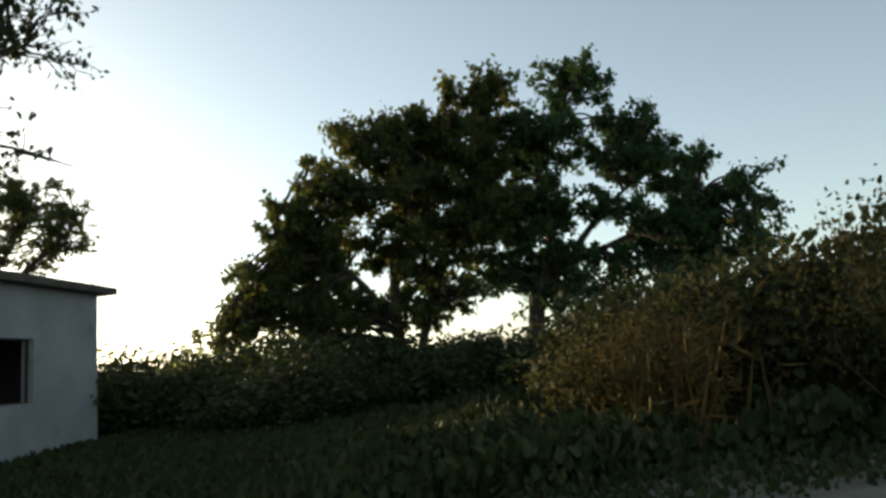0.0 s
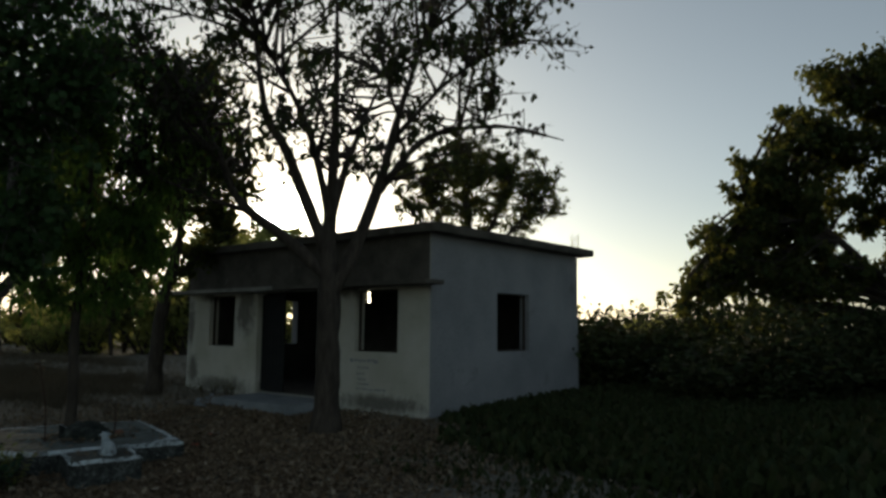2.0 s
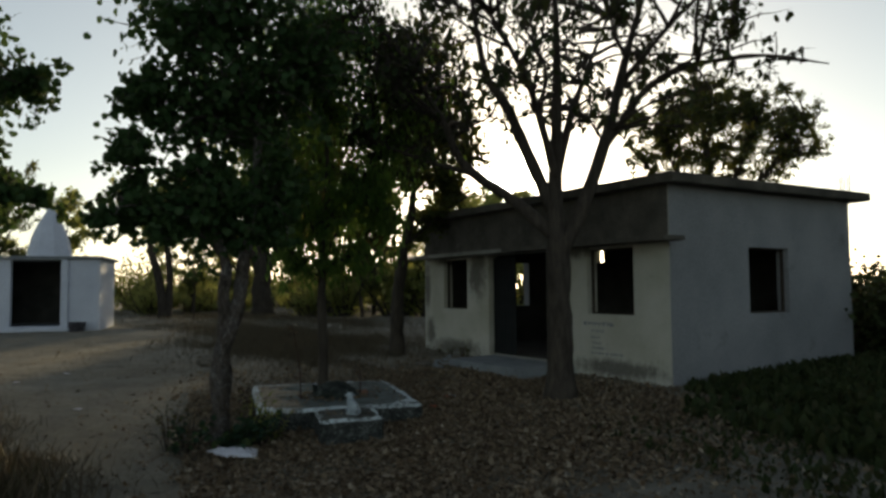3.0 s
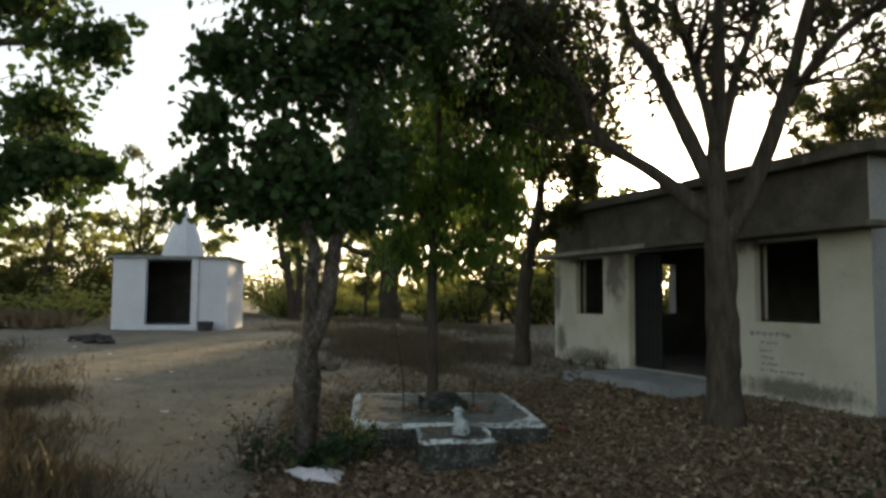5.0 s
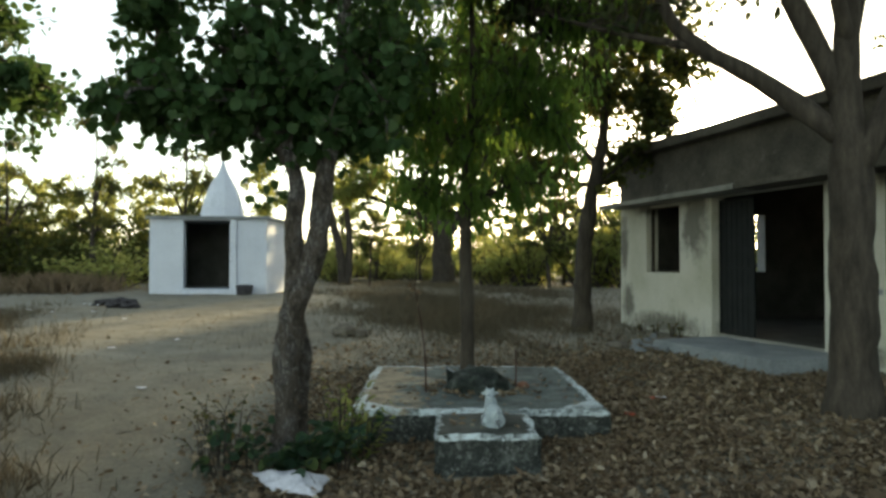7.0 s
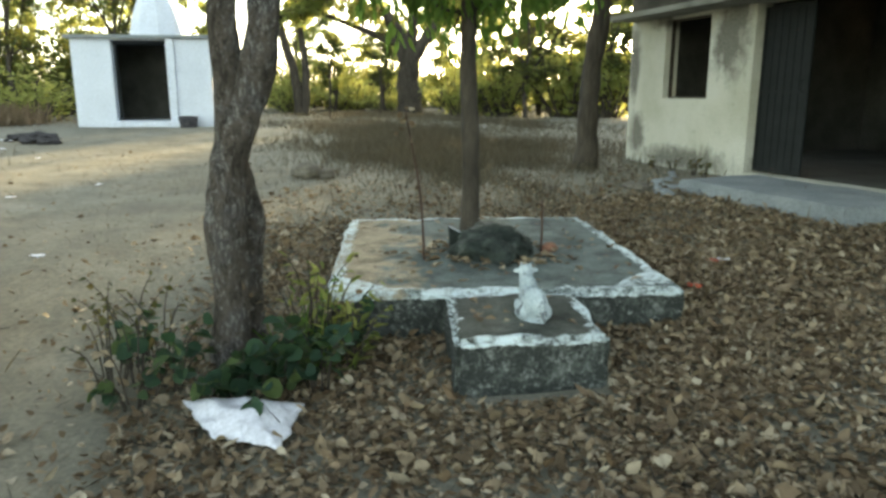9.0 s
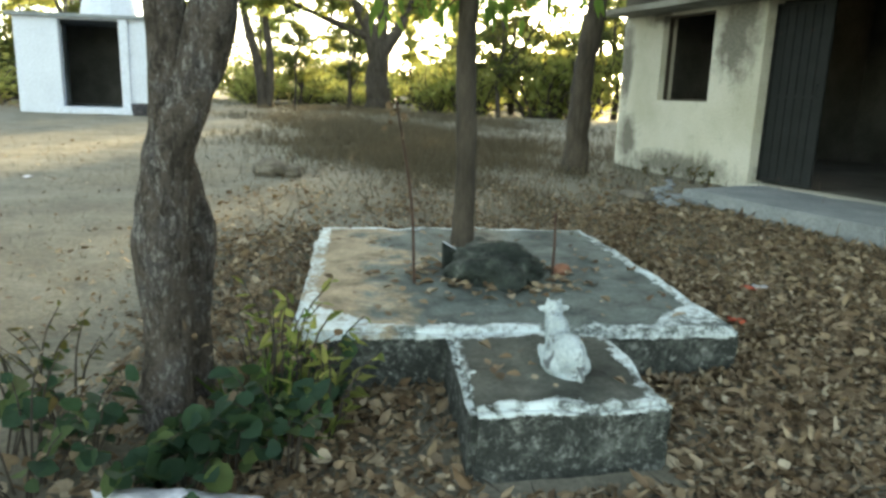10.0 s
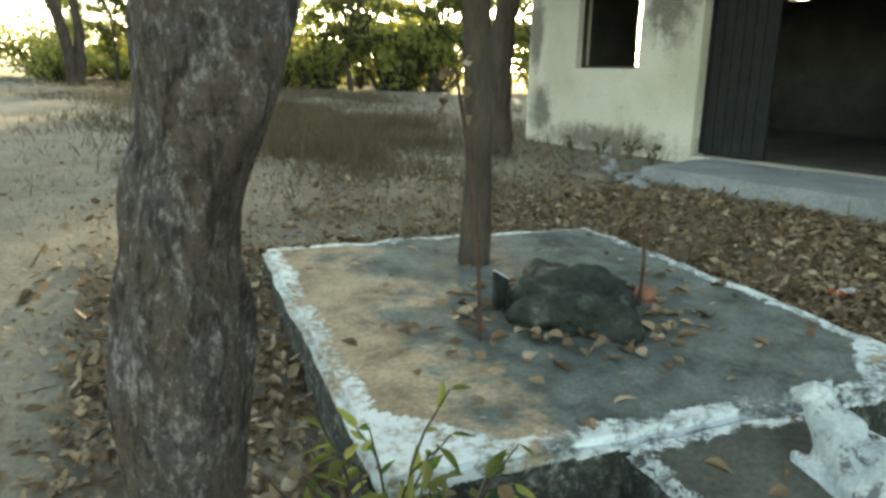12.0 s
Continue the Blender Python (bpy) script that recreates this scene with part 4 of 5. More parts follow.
def wide_crown():
    """Sparse leafy twigs all over a wide, hollow crown, open under its limbs."""
    rng = random.Random(71)
    out = []
    while len(out) < 190:
        d = Vector((rng.gauss(0, 1), rng.gauss(0, 1), rng.gauss(0, 1))).normalized() * rng.uniform(0.35, 1.0) ** 0.5
        c = (d.x * 4.0, d.y * 4.0, 6.3 + d.z * 2.6)
        flat = math.hypot(c[0], c[1])
        if c[2] < 4.4 - 0.10 * flat or (flat < 1.5 and c[2] < 5.2):
            continue
        out.append((c, (0.62, 0.62, 0.5), rng.randint(7, 12), rng.randint(3, 5)))
    out += [((-1.9, -1.9, 5.3), (0.9, 0.9, 0.8), 50, 6), ((-2.4, -2.2, 4.3), (0.6, 0.6, 0.5), 40, 6), ((-1.5, -1.45, 3.9), (0.6, 0.6, 0.35), 16, 4), ((-0.8, -0.7, 4.4), (0.7, 0.7, 0.6), 20, 3), ((0.4, 0.3, 4.3), (0.6, 0.6, 0.4), 10, 3)]
    return out


tree("wide_tree", (-9.0, 8.0, gz(-9, 8)), [
    ([(0, 0, -0.1), (0.0, 0.0, 0.5), (0.01, 0.0, 1.4), (-0.01, -0.01, 2.3), (-0.03, -0.02, 3.0), (0.0, 0.02, 4.4), (0.02, 0.02, 5.6), (-0.1, 0.1, 7.6)], [0.25, 0.20, 0.185, 0.18, 0.12, 0.085, 0.055, 0.02]),
    ([(0.02, 0.0, 2.2), (0.28, 0.27, 2.95), (0.57, 0.54, 4.06), (0.78, 0.74, 5.2), (1.2, 1.2, 7.3)], [0.14, 0.11, 0.088, 0.06, 0.015]),
    ([(0.5, 0.48, 3.8), (1.1, 1.13, 4.86), (2.05, 2.07, 5.13), (2.8, 2.84, 4.95)], [0.07, 0.05, 0.03, 0.01]),
    ([(-0.03, -0.03, 2.8), (-0.54, -0.51, 4.5), (-0.8, -0.78, 5.2), (-1.0, -1.0, 7.2)], [0.11, 0.085, 0.06, 0.015]),
    ([(0.0, -0.03, 2.45), (-0.49, -0.46, 3.05), (-1.05, -1.0, 3.65), (-1.3, -1.25, 4.4), (-1.7, -1.6, 5.3)], [0.11, 0.09, 0.07, 0.05, 0.015]),
    ([(-0.85, -0.8, 3.45), (-1.5, -1.5, 3.75), (-2.3, -2.2, 4.2)], [0.045, 0.03, 0.012]),
    ([(0, 0, 3.4), (-0.2, 0.6, 4.6), (-0.3, 1.6, 6.4)], [0.08, 0.06, 0.015]), ([(0, 0, 3.3), (0.1, -0.7, 4.8), (-0.2, -1.7, 6.4)], [0.07, 0.05, 0.015]),
    ([(0.7, 0.7, 4.8), (1.4, 1.5, 6.0), (2.3, 2.4, 6.9)], [0.05, 0.035, 0.01])],
    wide_crown(),
    0.12, LEAF_WILD, BARK_DARK, "wide tree with rising limbs and sparse broad leaves", LITTER, 1.0, 0.010, 7, 0.2, 14, 0.3)
tree("overhanging_tree", (-11.3, -2.8, gz(-11.3, -2.8)), [
    ([(0, 0, -0.1), (0.0, 0.1, 1.2), (0.1, 0.4, 2.4), (0.2, 0.9, 3.4), (0.3, 1.2, 5.0)], [0.22, 0.17, 0.15, 0.1, 0.03]),
    ([(0.1, 0.5, 2.6), (0.4, 1.8, 3.5), (0.7, 3.0, 3.9), (0.7, 4.0, 3.9)], [0.09, 0.06, 0.035, 0.012]), ([(0.2, 0.8, 3.2), (0.4, 2.0, 4.6), (0.6, 3.0, 5.2)], [0.06, 0.04, 0.015]), ([(0.15, 0.6, 2.6), (0.6, 2.0, 3.0), (0.8, 3.3, 2.8)], [0.06, 0.04, 0.012]), ([(0.1, 0.5, 2.6), (-0.5, 2.0, 3.4), (-1.0, 3.5, 3.1)], [0.06, 0.04, 0.012])],
    [((-1.0, 3.6, 2.95), (0.6, 0.55, 0.4), 34, 23), ((-0.3, 3.3, 3.6), (0.6, 0.6, 0.45), 34, 23), ((-1.6, 3.0, 3.6), (0.7, 0.6, 0.5), 27, 23), ((0.75, 3.75, 4.0), (0.5, 0.55, 0.42), 34, 26), ((0.7, 3.0, 4.5), (0.7, 0.8, 0.6), 46, 26), ((0.8, 3.35, 2.65), (0.45, 0.6, 0.42), 43, 26), ((0.8, 2.9, 2.35), (0.45, 0.5, 0.4), 27, 26), ((0.8, 4.05, 2.65), (0.3, 0.3, 0.2), 10, 20), ((0.3, 1.2, 4.2), (1.2, 1.2, 1.0), 46, 26)],
    0.074, LEAF_BROAD, BARK_DARK, "tree with long overhanging boughs of dark green leaves", ROUND, 0.9, 0.009, 9)

# ---- trees of the clearing's edge ----
D = 22.0
baseA = bearing(94.4, 0, D)
baseA.z = -0.15
relA = lambda az, el, d=D: tuple(bearing(az, el, d) - baseA)
tree("broad_tree", baseA, [
    ([(0, 0, -0.2), (0.05, 0, 1.5), relA(94.5, 3, D), relA(94, 9, D), relA(90, 16, D)], [0.28, 0.22, 0.2, 0.13, 0.03]),
    ([(0.3, 0.2, -0.1), relA(92.3, 2), relA(90.5, 7), relA(87.5, 15)], [0.16, 0.14, 0.1, 0.03]), ([relA(94.5, 3), relA(99, 8), relA(104, 11)], [0.13, 0.09, 0.03]), ([relA(94.5, 4), relA(89, 9), relA(86, 13)], [0.13, 0.09, 0.03])],
    lobes([(relA(90.5, 11.5), (1.5, 1.6, 0.9), 80, 34), (relA(106, 4.0), (1.2, 1.4, 0.9), 70, 34), (relA(92.5, 4.0), (1.0, 1.0, 0.6), 40, 26), (relA(104, 6.5), (1.23, 1.57, 0.88), 87, 35), (relA(102.0, 11.0), (1.12, 1.46, 0.88), 87, 35), (relA(99.3, 14.3), (1.23, 1.57, 0.99), 87, 35), (relA(95.8, 17.2), (1.46, 1.68, 0.99), 108, 35), (relA(91, 18), (1.34, 1.68, 0.99), 108, 35), (relA(86.7, 20.6), (1.12, 1.46, 0.99), 95, 35),
     (relA(87.5, 15.5), (1.57, 1.79, 1.21), 135, 35), (relA(94, 13.5), (1.79, 2.02, 1.21), 155, 35), (relA(98.5, 9.0), (1.57, 1.79, 1.10), 116, 35), (relA(91.5, 8.5), (1.68, 1.79, 1.10), 122, 35), (relA(86, 11), (1.57, 1.68, 1.10), 116, 35), (relA(96.5, 4.2), (1.57, 1.57, 0.66), 67, 31), (relA(89.5, 5.0), (1.34, 1.46, 0.50), 40, 26), (relA(104, 2.5), (1.68, 1.68, 0.88), 83, 31), (relA(101, 4.5), (1.57, 1.57, 0.88), 95, 35)], 20, 3, 0.5, 1.2),
    0.17, LEAF_OLIVE, BARK_DARK, "broad dense tree with dark green leaves", LITTER, 0.7, 0.02, 12, stray=0.42)
baseB = bearing(83.2, 0, D + 1)
baseB.z = -0.15
relB = lambda az, el, d=D + 1: tuple(bearing(az, el, d) - baseB)
tree("spreading_tree", baseB, [
    ([(0, 0, -0.2), relB(83.2, 3), relB(81.5, 8), relB(82, 14), relB(79, 20)], [0.36, 0.28, 0.2, 0.12, 0.03]),
    ([relB(83, 3.5), relB(77.8, 9.8), relB(74.5, 12.5)], [0.14, 0.1, 0.03]), ([relB(82, 6), relB(76, 8), relB(70, 10.5)], [0.13, 0.09, 0.03])],
    lobes([(relB(85.5, 11.0), (1.4, 1.4, 0.9), 80, 34), (relB(86.5, 6.0), (1.2, 1.2, 0.8), 60, 30), (relB(81.5, 10.5), (1.0, 1.1, 0.7), 44, 30), (relB(78.5, 20.5), (1.01, 1.34, 0.88), 95, 38), (relB(74.8, 17.0), (1.12, 1.34, 0.66), 83, 38), (relB(81.5, 16), (1.46, 1.57, 0.99), 116, 38), (relB(78, 11), (1.12, 1.34, 0.55), 48, 32), (relB(71, 13), (1.46, 1.57, 0.77), 116, 38), (relB(73, 9), (1.68, 1.68, 0.77), 108, 38), (relB(67.8, 9.7), (1.34, 1.57, 0.77), 95, 38),
     (relB(83.5, 7.5), (1.46, 1.46, 0.99), 95, 35), (relB(85, 17), (1.12, 1.34, 0.99), 95, 38), (relB(79.5, 4.5), (1.46, 1.46, 0.88), 83, 31), (relB(74, 4.5), (1.79, 1.68, 0.99), 101, 31), (relB(80, 7), (1.23, 1.23, 0.66), 49, 26), (relB(69, 6.5), (1.68, 1.68, 0.88), 108, 38), (relB(75.5, 14.5), (1.3, 1.4, 0.7), 80, 34), (relB(82, 13.0), (1.3, 1.4, 0.9), 80, 34), (relB(70.5, 8.0), (1.4, 1.4, 0.9), 90, 34)], 20, 4, 0.5, 1.2),
    0.15, LEAF_BROAD, BARK_DARK, "tall spreading tree with layered dark foliage at the clearing's edge", LITTER, 0.6, 0.02, 13, stray=0.42)
baseC = bearing(124.9, 0, 27)
baseC.z = -0.1
relC = lambda az, el, d=27: tuple(bearing(az + 1.4, el + 0.5, d) - baseC)
tree("flat_topped_tree", baseC, [
    ([(0, 0, -0.2), relC(123.5, 4), relC(123.5, 9), relC(124, 13)], [0.25, 0.2, 0.13, 0.04])] + [([relC(123.5, 4 + k * 0.3), relC(123.5 + s, 8), relC(123.5 + 1.7 * s, 11)], [0.10, 0.07, 0.025]) for k, s in enumerate((-4, -2, 2, 3.5))],
    lobes([(relC(120.5, 8.6), (1.4, 1.4, 0.6), 56, 24), (relC(124.5, 8.4), (1.4, 1.4, 0.6), 56, 24), (relC(122.5, 10.4), (1.6, 1.6, 0.7), 78, 26), (relC(117.8, 9.6), (0.9, 0.9, 0.7), 40, 20), (relC(127.6, 9.4), (0.9, 0.9, 0.6), 33, 18), (relC(121.4, 12.9), (1.2, 1.2, 0.7), 67, 30), (relC(125.4, 12.9), (1.2, 1.2, 0.7), 67, 30), (relC(118.4, 11.6), (1.1, 1.1, 0.9), 67, 26), (relC(127.8, 10.8), (1.0, 1.0, 0.8), 45, 24), (relC(121.5, 11.5), (2.3, 2.3, 0.9), 86, 23), (relC(125.0, 11.5), (2.0, 2.0, 0.9), 74, 23), (relC(123.3, 12.3), (1.5, 1.5, 0.9), 111, 26), (relC(127.3, 11.4), (1.3, 1.3, 0.9), 99, 26), (relC(119.6, 11.8), (1.3, 1.3, 1.0), 99, 26), (relC(123.3, 14.0), (1.5, 1.5, 0.6), 86, 23), (relC(117.0, 10.6), (0.9, 0.9, 1.0), 61, 19), (relC(125, 9.6), (1.6, 1.6, 0.6), 61, 18), (relC(120.0, 9.4), (1.6, 1.6, 0.6), 61, 18)], 12, 5, 0.5, 1.15),
    0.085, LEAF_OLIVE, BARK_DARK, "flat-topped tree with fine olive foliage behind the house", OVATE, 1.0, 0.014, 14)
tree("far_thick_tree", (-36.3, 13.9, gz(-36.3, 13.9)), [
    ([(0, 0, -0.2), (0.0, -0.1, 1.2), (0.1, -0.2, 2.4), (0.1, -0.9, 4.0), (0.0, -2.4, 5.5)], [0.62, 0.5, 0.42, 0.25, 0.06]),
    ([(0.1, -0.1, 2.2), (0.2, 1.0, 3.8), (0.2, 1.8, 6.0)], [0.35, 0.22, 0.05]), ([(0.1, -0.5, 3.0), (0.0, -2.5, 3.7), (0.0, -5.0, 4.6)], [0.2, 0.13, 0.04]), ([(0, 0, 2.6), (0, 0.2, 4.5), (0, 0.6, 7.0)], [0.28, 0.2, 0.05])],
    [((0, -3.5, 5.2), (1.6, 1.8, 0.8), 50, 14), ((0, -1.0, 6.5), (1.8, 2.0, 1.1), 60, 14), ((0.2, 1.8, 6.5), (1.6, 1.8, 1.2), 60, 14), ((0, 0, 8.0), (2.2, 2.4, 1.2), 60, 14), ((0, -2.0, 4.4), (0.8, 1.2, 0.5), 20, 12), ((0.1, 1.9, 4.6), (1.2, 1.4, 0.8), 44, 13), ((0, -4.6, 4.3), (0.9, 1.2, 0.6), 26, 12)],
    0.24, LEAF_YELLOW, BARK_DARK, "thick-trunked tree with spreading limbs in evening light", OVATE, 0.8, 0.025, 15)
tree("far_thin_tree", (-36.8, 9.1, gz(-36.8, 9.1)), [
    ([(0, 0, -0.2), (0.0, -0.2, 1.6), (0, -0.7, 3.6), (0, -1.1, 6.0)], [0.26, 0.2, 0.16, 0.05]), ([(0.1, 0.15, -0.1), (0, 0.25, 2.0), (0, 0.1, 4.0), (0, 0.5, 6.0)], [0.2, 0.16, 0.12, 0.04])],
    [((0, -1.2, 6.0), (1.4, 1.4, 1.0), 50, 12), ((0, 0.6, 6.2), (1.4, 1.4, 1.2), 50, 12), ((0, -0.4, 4.2), (0.9, 1.2, 0.6), 24, 12)],
    0.2, LEAF_YELLOW, BARK_DARK, "thin leaning twin-stemmed tree at the clearing's edge", OVATE, 0.8, 0.02, 16)
tree("far_crooked_tree", (-70.3, 32.2, gz(-70.3, 32.2)), [
    ([(0, 0, -0.2), (0.0, -0.7, 2.2), (0, -2.2, 4.2), (0, -3.0, 7.5)], [0.8, 0.6, 0.4, 0.1]), ([(0, -0.4, 1.7), (0, 1.7, 4.5), (0, 2.8, 8.0)], [0.48, 0.3, 0.08])],
    [((0, -3.0, 8.4), (2.6, 2.6, 1.5), 60, 14), ((0, 2.8, 8.8), (2.6, 2.6, 1.5), 60, 14), ((0, 0, 10.5), (3.0, 3.2, 1.4), 60, 14)],
    0.34, LEAF_YELLOW, BARK_DARK, "crooked tree with a forked trunk far across the clearing", OVATE, 0.8, 0.03, 17)


# ---- shrubs ----
def bush(name, r, h, n, size, mat, label, seed, shape=OVATE, upright=0.2, category="bush", stems=26, thick=0.018, spread=0.2):
    """A shrub of many thin stems with leaves along their upper half, open and uneven."""
    rng = np.random.default_rng(seed)
    top = thing(name, Matrix.Identity(4), label, category)
    bm = bmesh.new()
    P, A, N, S = [], [], [], []
    for k in range(stems):
        a, q = rng.uniform(0, 2 * math.pi), rng.uniform(0.1, 1.0) ** 0.6
        end = np.array((r * q * math.cos(a), r * q * math.sin(a), h * (1.05 - 0.55 * q * q) * rng.uniform(0.55, 1.1)))
        st = np.array((0.25 * r * math.cos(a) * q, 0.25 * r * math.sin(a) * q, -0.1))
        m1 = st * 0.5 + end * 0.5 + rng.normal(size=3) * 0.08 * h + np.array((0, 0, 0.1 * h))
        pts, rad = spline([st, m1, end], [thick * h, 0.55 * thick * h, 0.2 * thick * h], 4)
        tube(bm, pts, rad, 4, 0, False)
        m = n // stems
        u = rng.uniform(0.12, 1.0, m) ** 0.8
        along = np.array(pts)
        P.append(along[np.minimum((u * len(pts)).astype(int), len(pts) - 1)] + rng.normal(size=(m, 3)) * np.array((spread * r, spread * r, 0.5 * spread * h)))
        ax = rng.normal(size=(m, 3))
        ax[:, 2] += upright
        A.append(ax)
        nn = rng.normal(size=(m, 3))
        N.append(nn)
        S.append(size * rng.uniform(0.5, 1.3, m))
    tagged(part("branchwork", bm, BARK_DARK, top), kind="stuff")
    link("foliage", leaf_mesh("foliage", np.concatenate(P), np.concatenate(A), np.concatenate(N), np.concatenate(S), shape), mat, None, top)
    return top


def scatter(first, places, group, rng):
    """Stand copies of a shrub at the places (x, y, scale, height), and the first one too."""
    first["group"] = group
    for i, (x, y, s, hs) in enumerate(places):
        m = Matrix.Translation((x, y, gz(x, y))) @ pose(0, 0, 0, 0, 0, rng.uniform(0, 360)) @ Matrix.Diagonal((s, s, hs, 1))
        if i == 0:
            first.matrix_world = m
        else:
            copy_thing(first, m).matrix_basis = m


rng = random.Random(11)
green = bush("bush", 1.5, 2.2, 3000, 0.13, LEAF_WILD, "dense dark green bush at the clearing's edge", 31)
yellow = bush("yellowing_bush", 1.5, 2.2, 1500, 0.13, LEAF_YELLOW, "yellow-green bush glowing in low sunlight", 32, stems=34, spread=0.13)
dry = bush("dry_shrub", 1.2, 3.0, 4200, 0.085, LEAF_DULL, "tall dry shrub with yellow and brown leaves", 33, LITTER, 0.9, "shrub", 60, 0.007, 0.10)
edge, west, drys = [], [], []
for k in range(26):
    p = bearing(118 - k * 2.6 + rng.uniform(-1, 1), 0, rng.uniform(16, 21))
    edge.append((p.x, p.y, rng.uniform(0.9, 1.3), rng.uniform(0.6, 1.2)))
for k in range(14):
    p = bearing(112 - k * 3.4 + rng.uniform(-1, 1), 0, rng.uniform(27, 32))
    edge.append((p.x, p.y, rng.uniform(1.2, 1.6), rng.uniform(0.9, 1.3)))
for k in range(12):
    p = bearing(79 - k * 2.4 + rng.uniform(-1, 1), 0, rng.uniform(10.5, 13.5))
    edge.append((p.x, p.y, rng.uniform(0.8, 1.1), rng.uniform(0.85, 0.95) + 0.04 * k))
for k in range(10):
    p = bearing(78 - k * 2.7 + rng.uniform(-1, 1), 0, rng.uniform(9.5, 13.0))
    drys.append((p.x, p.y, rng.uniform(0.8, 1.15), rng.uniform(0.6, 0.72) + 0.035 * k))
for k in range(30):
    west.append((-45 - rng.uniform(0, 14), -34 + k * 2.9 + rng.uniform(-1.2, 1.2), rng.uniform(1.2, 2.0), rng.uniform(0.9, 1.7)))
for k in range(12):
    (west if k % 4 == 3 else edge).append((-32 - rng.uniform(0, 10), -16 + k * 1.35 + rng.uniform(-0.6, 0.6), rng.uniform(1.0, 1.6), rng.uniform(0.7, 1.3)))
for k in range(12):
    (west if k % 3 == 0 else edge).append((-34 - rng.uniform(0, 12), -18 + k * 1.6 + rng.uniform(-0.6, 0.6), rng.uniform(1.0, 1.5), rng.uniform(1.2, 2.2)))
for k in range(12):
    west.append((-30 + k * 2.0 + rng.uniform(-1, 1), 24 + rng.uniform(0, 8), rng.uniform(1.2, 1.8), rng.uniform(0.9, 1.5)))


def clear_of_sun(p, half=2.4):
    """The gap in the growth through which the low sun reaches the shrine's flank."""
    ax, ay = p[0] + 27.5, p[1] - 5.0
    along, off = ax * -0.752 + ay * 0.659, ax * 0.659 + ay * 0.752
    return along < 0 or abs(off) > half or 2.3 * p[3] * 1.1 < along * 0.158 + 0.2


for k in range(22):
    west.append((-40 - rng.uniform(0, 9), 1 + k * 1.45 + rng.uniform(-0.9, 0.9), rng.uniform(0.8, 1.5), rng.uniform(0.45, 1.3)))
for x, y, s, h in ((-32.0, 16.2, 1.3, 1.3), (-30.6, 17.8, 1.4, 1.5), (-29.4, 19.4, 1.4, 1.5), (-34.5, 17.5, 1.4, 1.1), (-33, 20.5, 1.5, 1.7), (-27.5, 20.5, 1.4, 1.5)):
    west.append((x, y, s, h))
for k in range(16):
    west.append((-52 - rng.uniform(0, 8), 6 + k * 2.0 + rng.uniform(-0.8, 0.8), rng.uniform(1.3, 1.9), rng.uniform(1.3, 2.0)))
shoots = [(-46 - rng.uniform(0, 12), -30 + k * 3.4 + rng.uniform(-1.4, 1.4), rng.uniform(0.9, 1.5), rng.uniform(0.75, 1.15)) for k in range(20)]
# these are added to keep the low sun off the platform
shoots += [(-30.0, 21.5, 1.5, 0.95), (-33.5, 23.5, 1.6, 1.05), (-27.5, 22.5, 1.4, 0.9), (-36, 27, 1.6, 1.1), (-31, 26, 1.7, 1.1), (-25.5, 21, 1.4, 0.85), (-38, 30, 1.6, 1.2)]
shoots = [p for p in shoots if clear_of_sun((*p[:3], 3.0), 4.6)]
edge, west = [p for p in edge if clear_of_sun(p)], [p for p in west if clear_of_sun(p) and rng.random() > 0.3]
west += [(-30.5, 18.4, 1.5, 1.5), (-33.5, 15.2, 1.1, 0.8)]
olive = bush("olive_bush", 1.5, 2.2, 3000, 0.13, LEAF_OLIVE, "dense olive green bush beyond the shrine", 34)
scatter(green, [p for p in edge if p[0] > -28], "bushes round the clearing", rng)
scatter(olive, [p for p in edge if p[0] <= -28], "olive bushes beyond the shrine", rng)
scatter(yellow, west, "yellowing bushes round the clearing", rng)
scatter(dry, drys, "dry shrubs by the path", rng)


def sapling(name, seed, label, leaf_size, leaf_mat, leaves, droop):
    """A young tree about 6 m high: a thin forked stem and loose tufts of leaves."""
    rg = random.Random(seed)
    stems = [([(0, 0, -0.2), (0.1, 0, 1.6), (0.0, 0.15, 3.4), (0.1, 0.1, 5.6)], [0.09, 0.07, 0.045, 0.012])]
    for k in range(4):
        a, z = rg.uniform(0, 6.28), rg.uniform(0.9, 2.6)
        stems.append(([(0.06, 0.05, z), (0.5 * math.cos(a), 0.5 * math.sin(a), z + 1.1), (1.1 * math.cos(a), 1.1 * math.sin(a), z + 2.4)], [0.045, 0.03, 0.01]))
    clumps = []
    for k in range(20):
        z = rg.uniform(1.7, 6.3)
        w = 1.5 * math.sin((z - 1.2) / 5.7 * math.pi) ** 0.6
        a, q = rg.uniform(0, 6.28), rg.uniform(0.2, 1.0)
        clumps.append(((w * q * math.cos(a), w * q * math.sin(a), z), (0.5, 0.5, 0.38), rg.randint(7, 14), leaves))
    return tree(name, (0, 0, 0), stems, clumps, leaf_size, leaf_mat, BARK_DARK, label, OVATE, droop, 0.008, seed, 0.1, 6, 0.4)


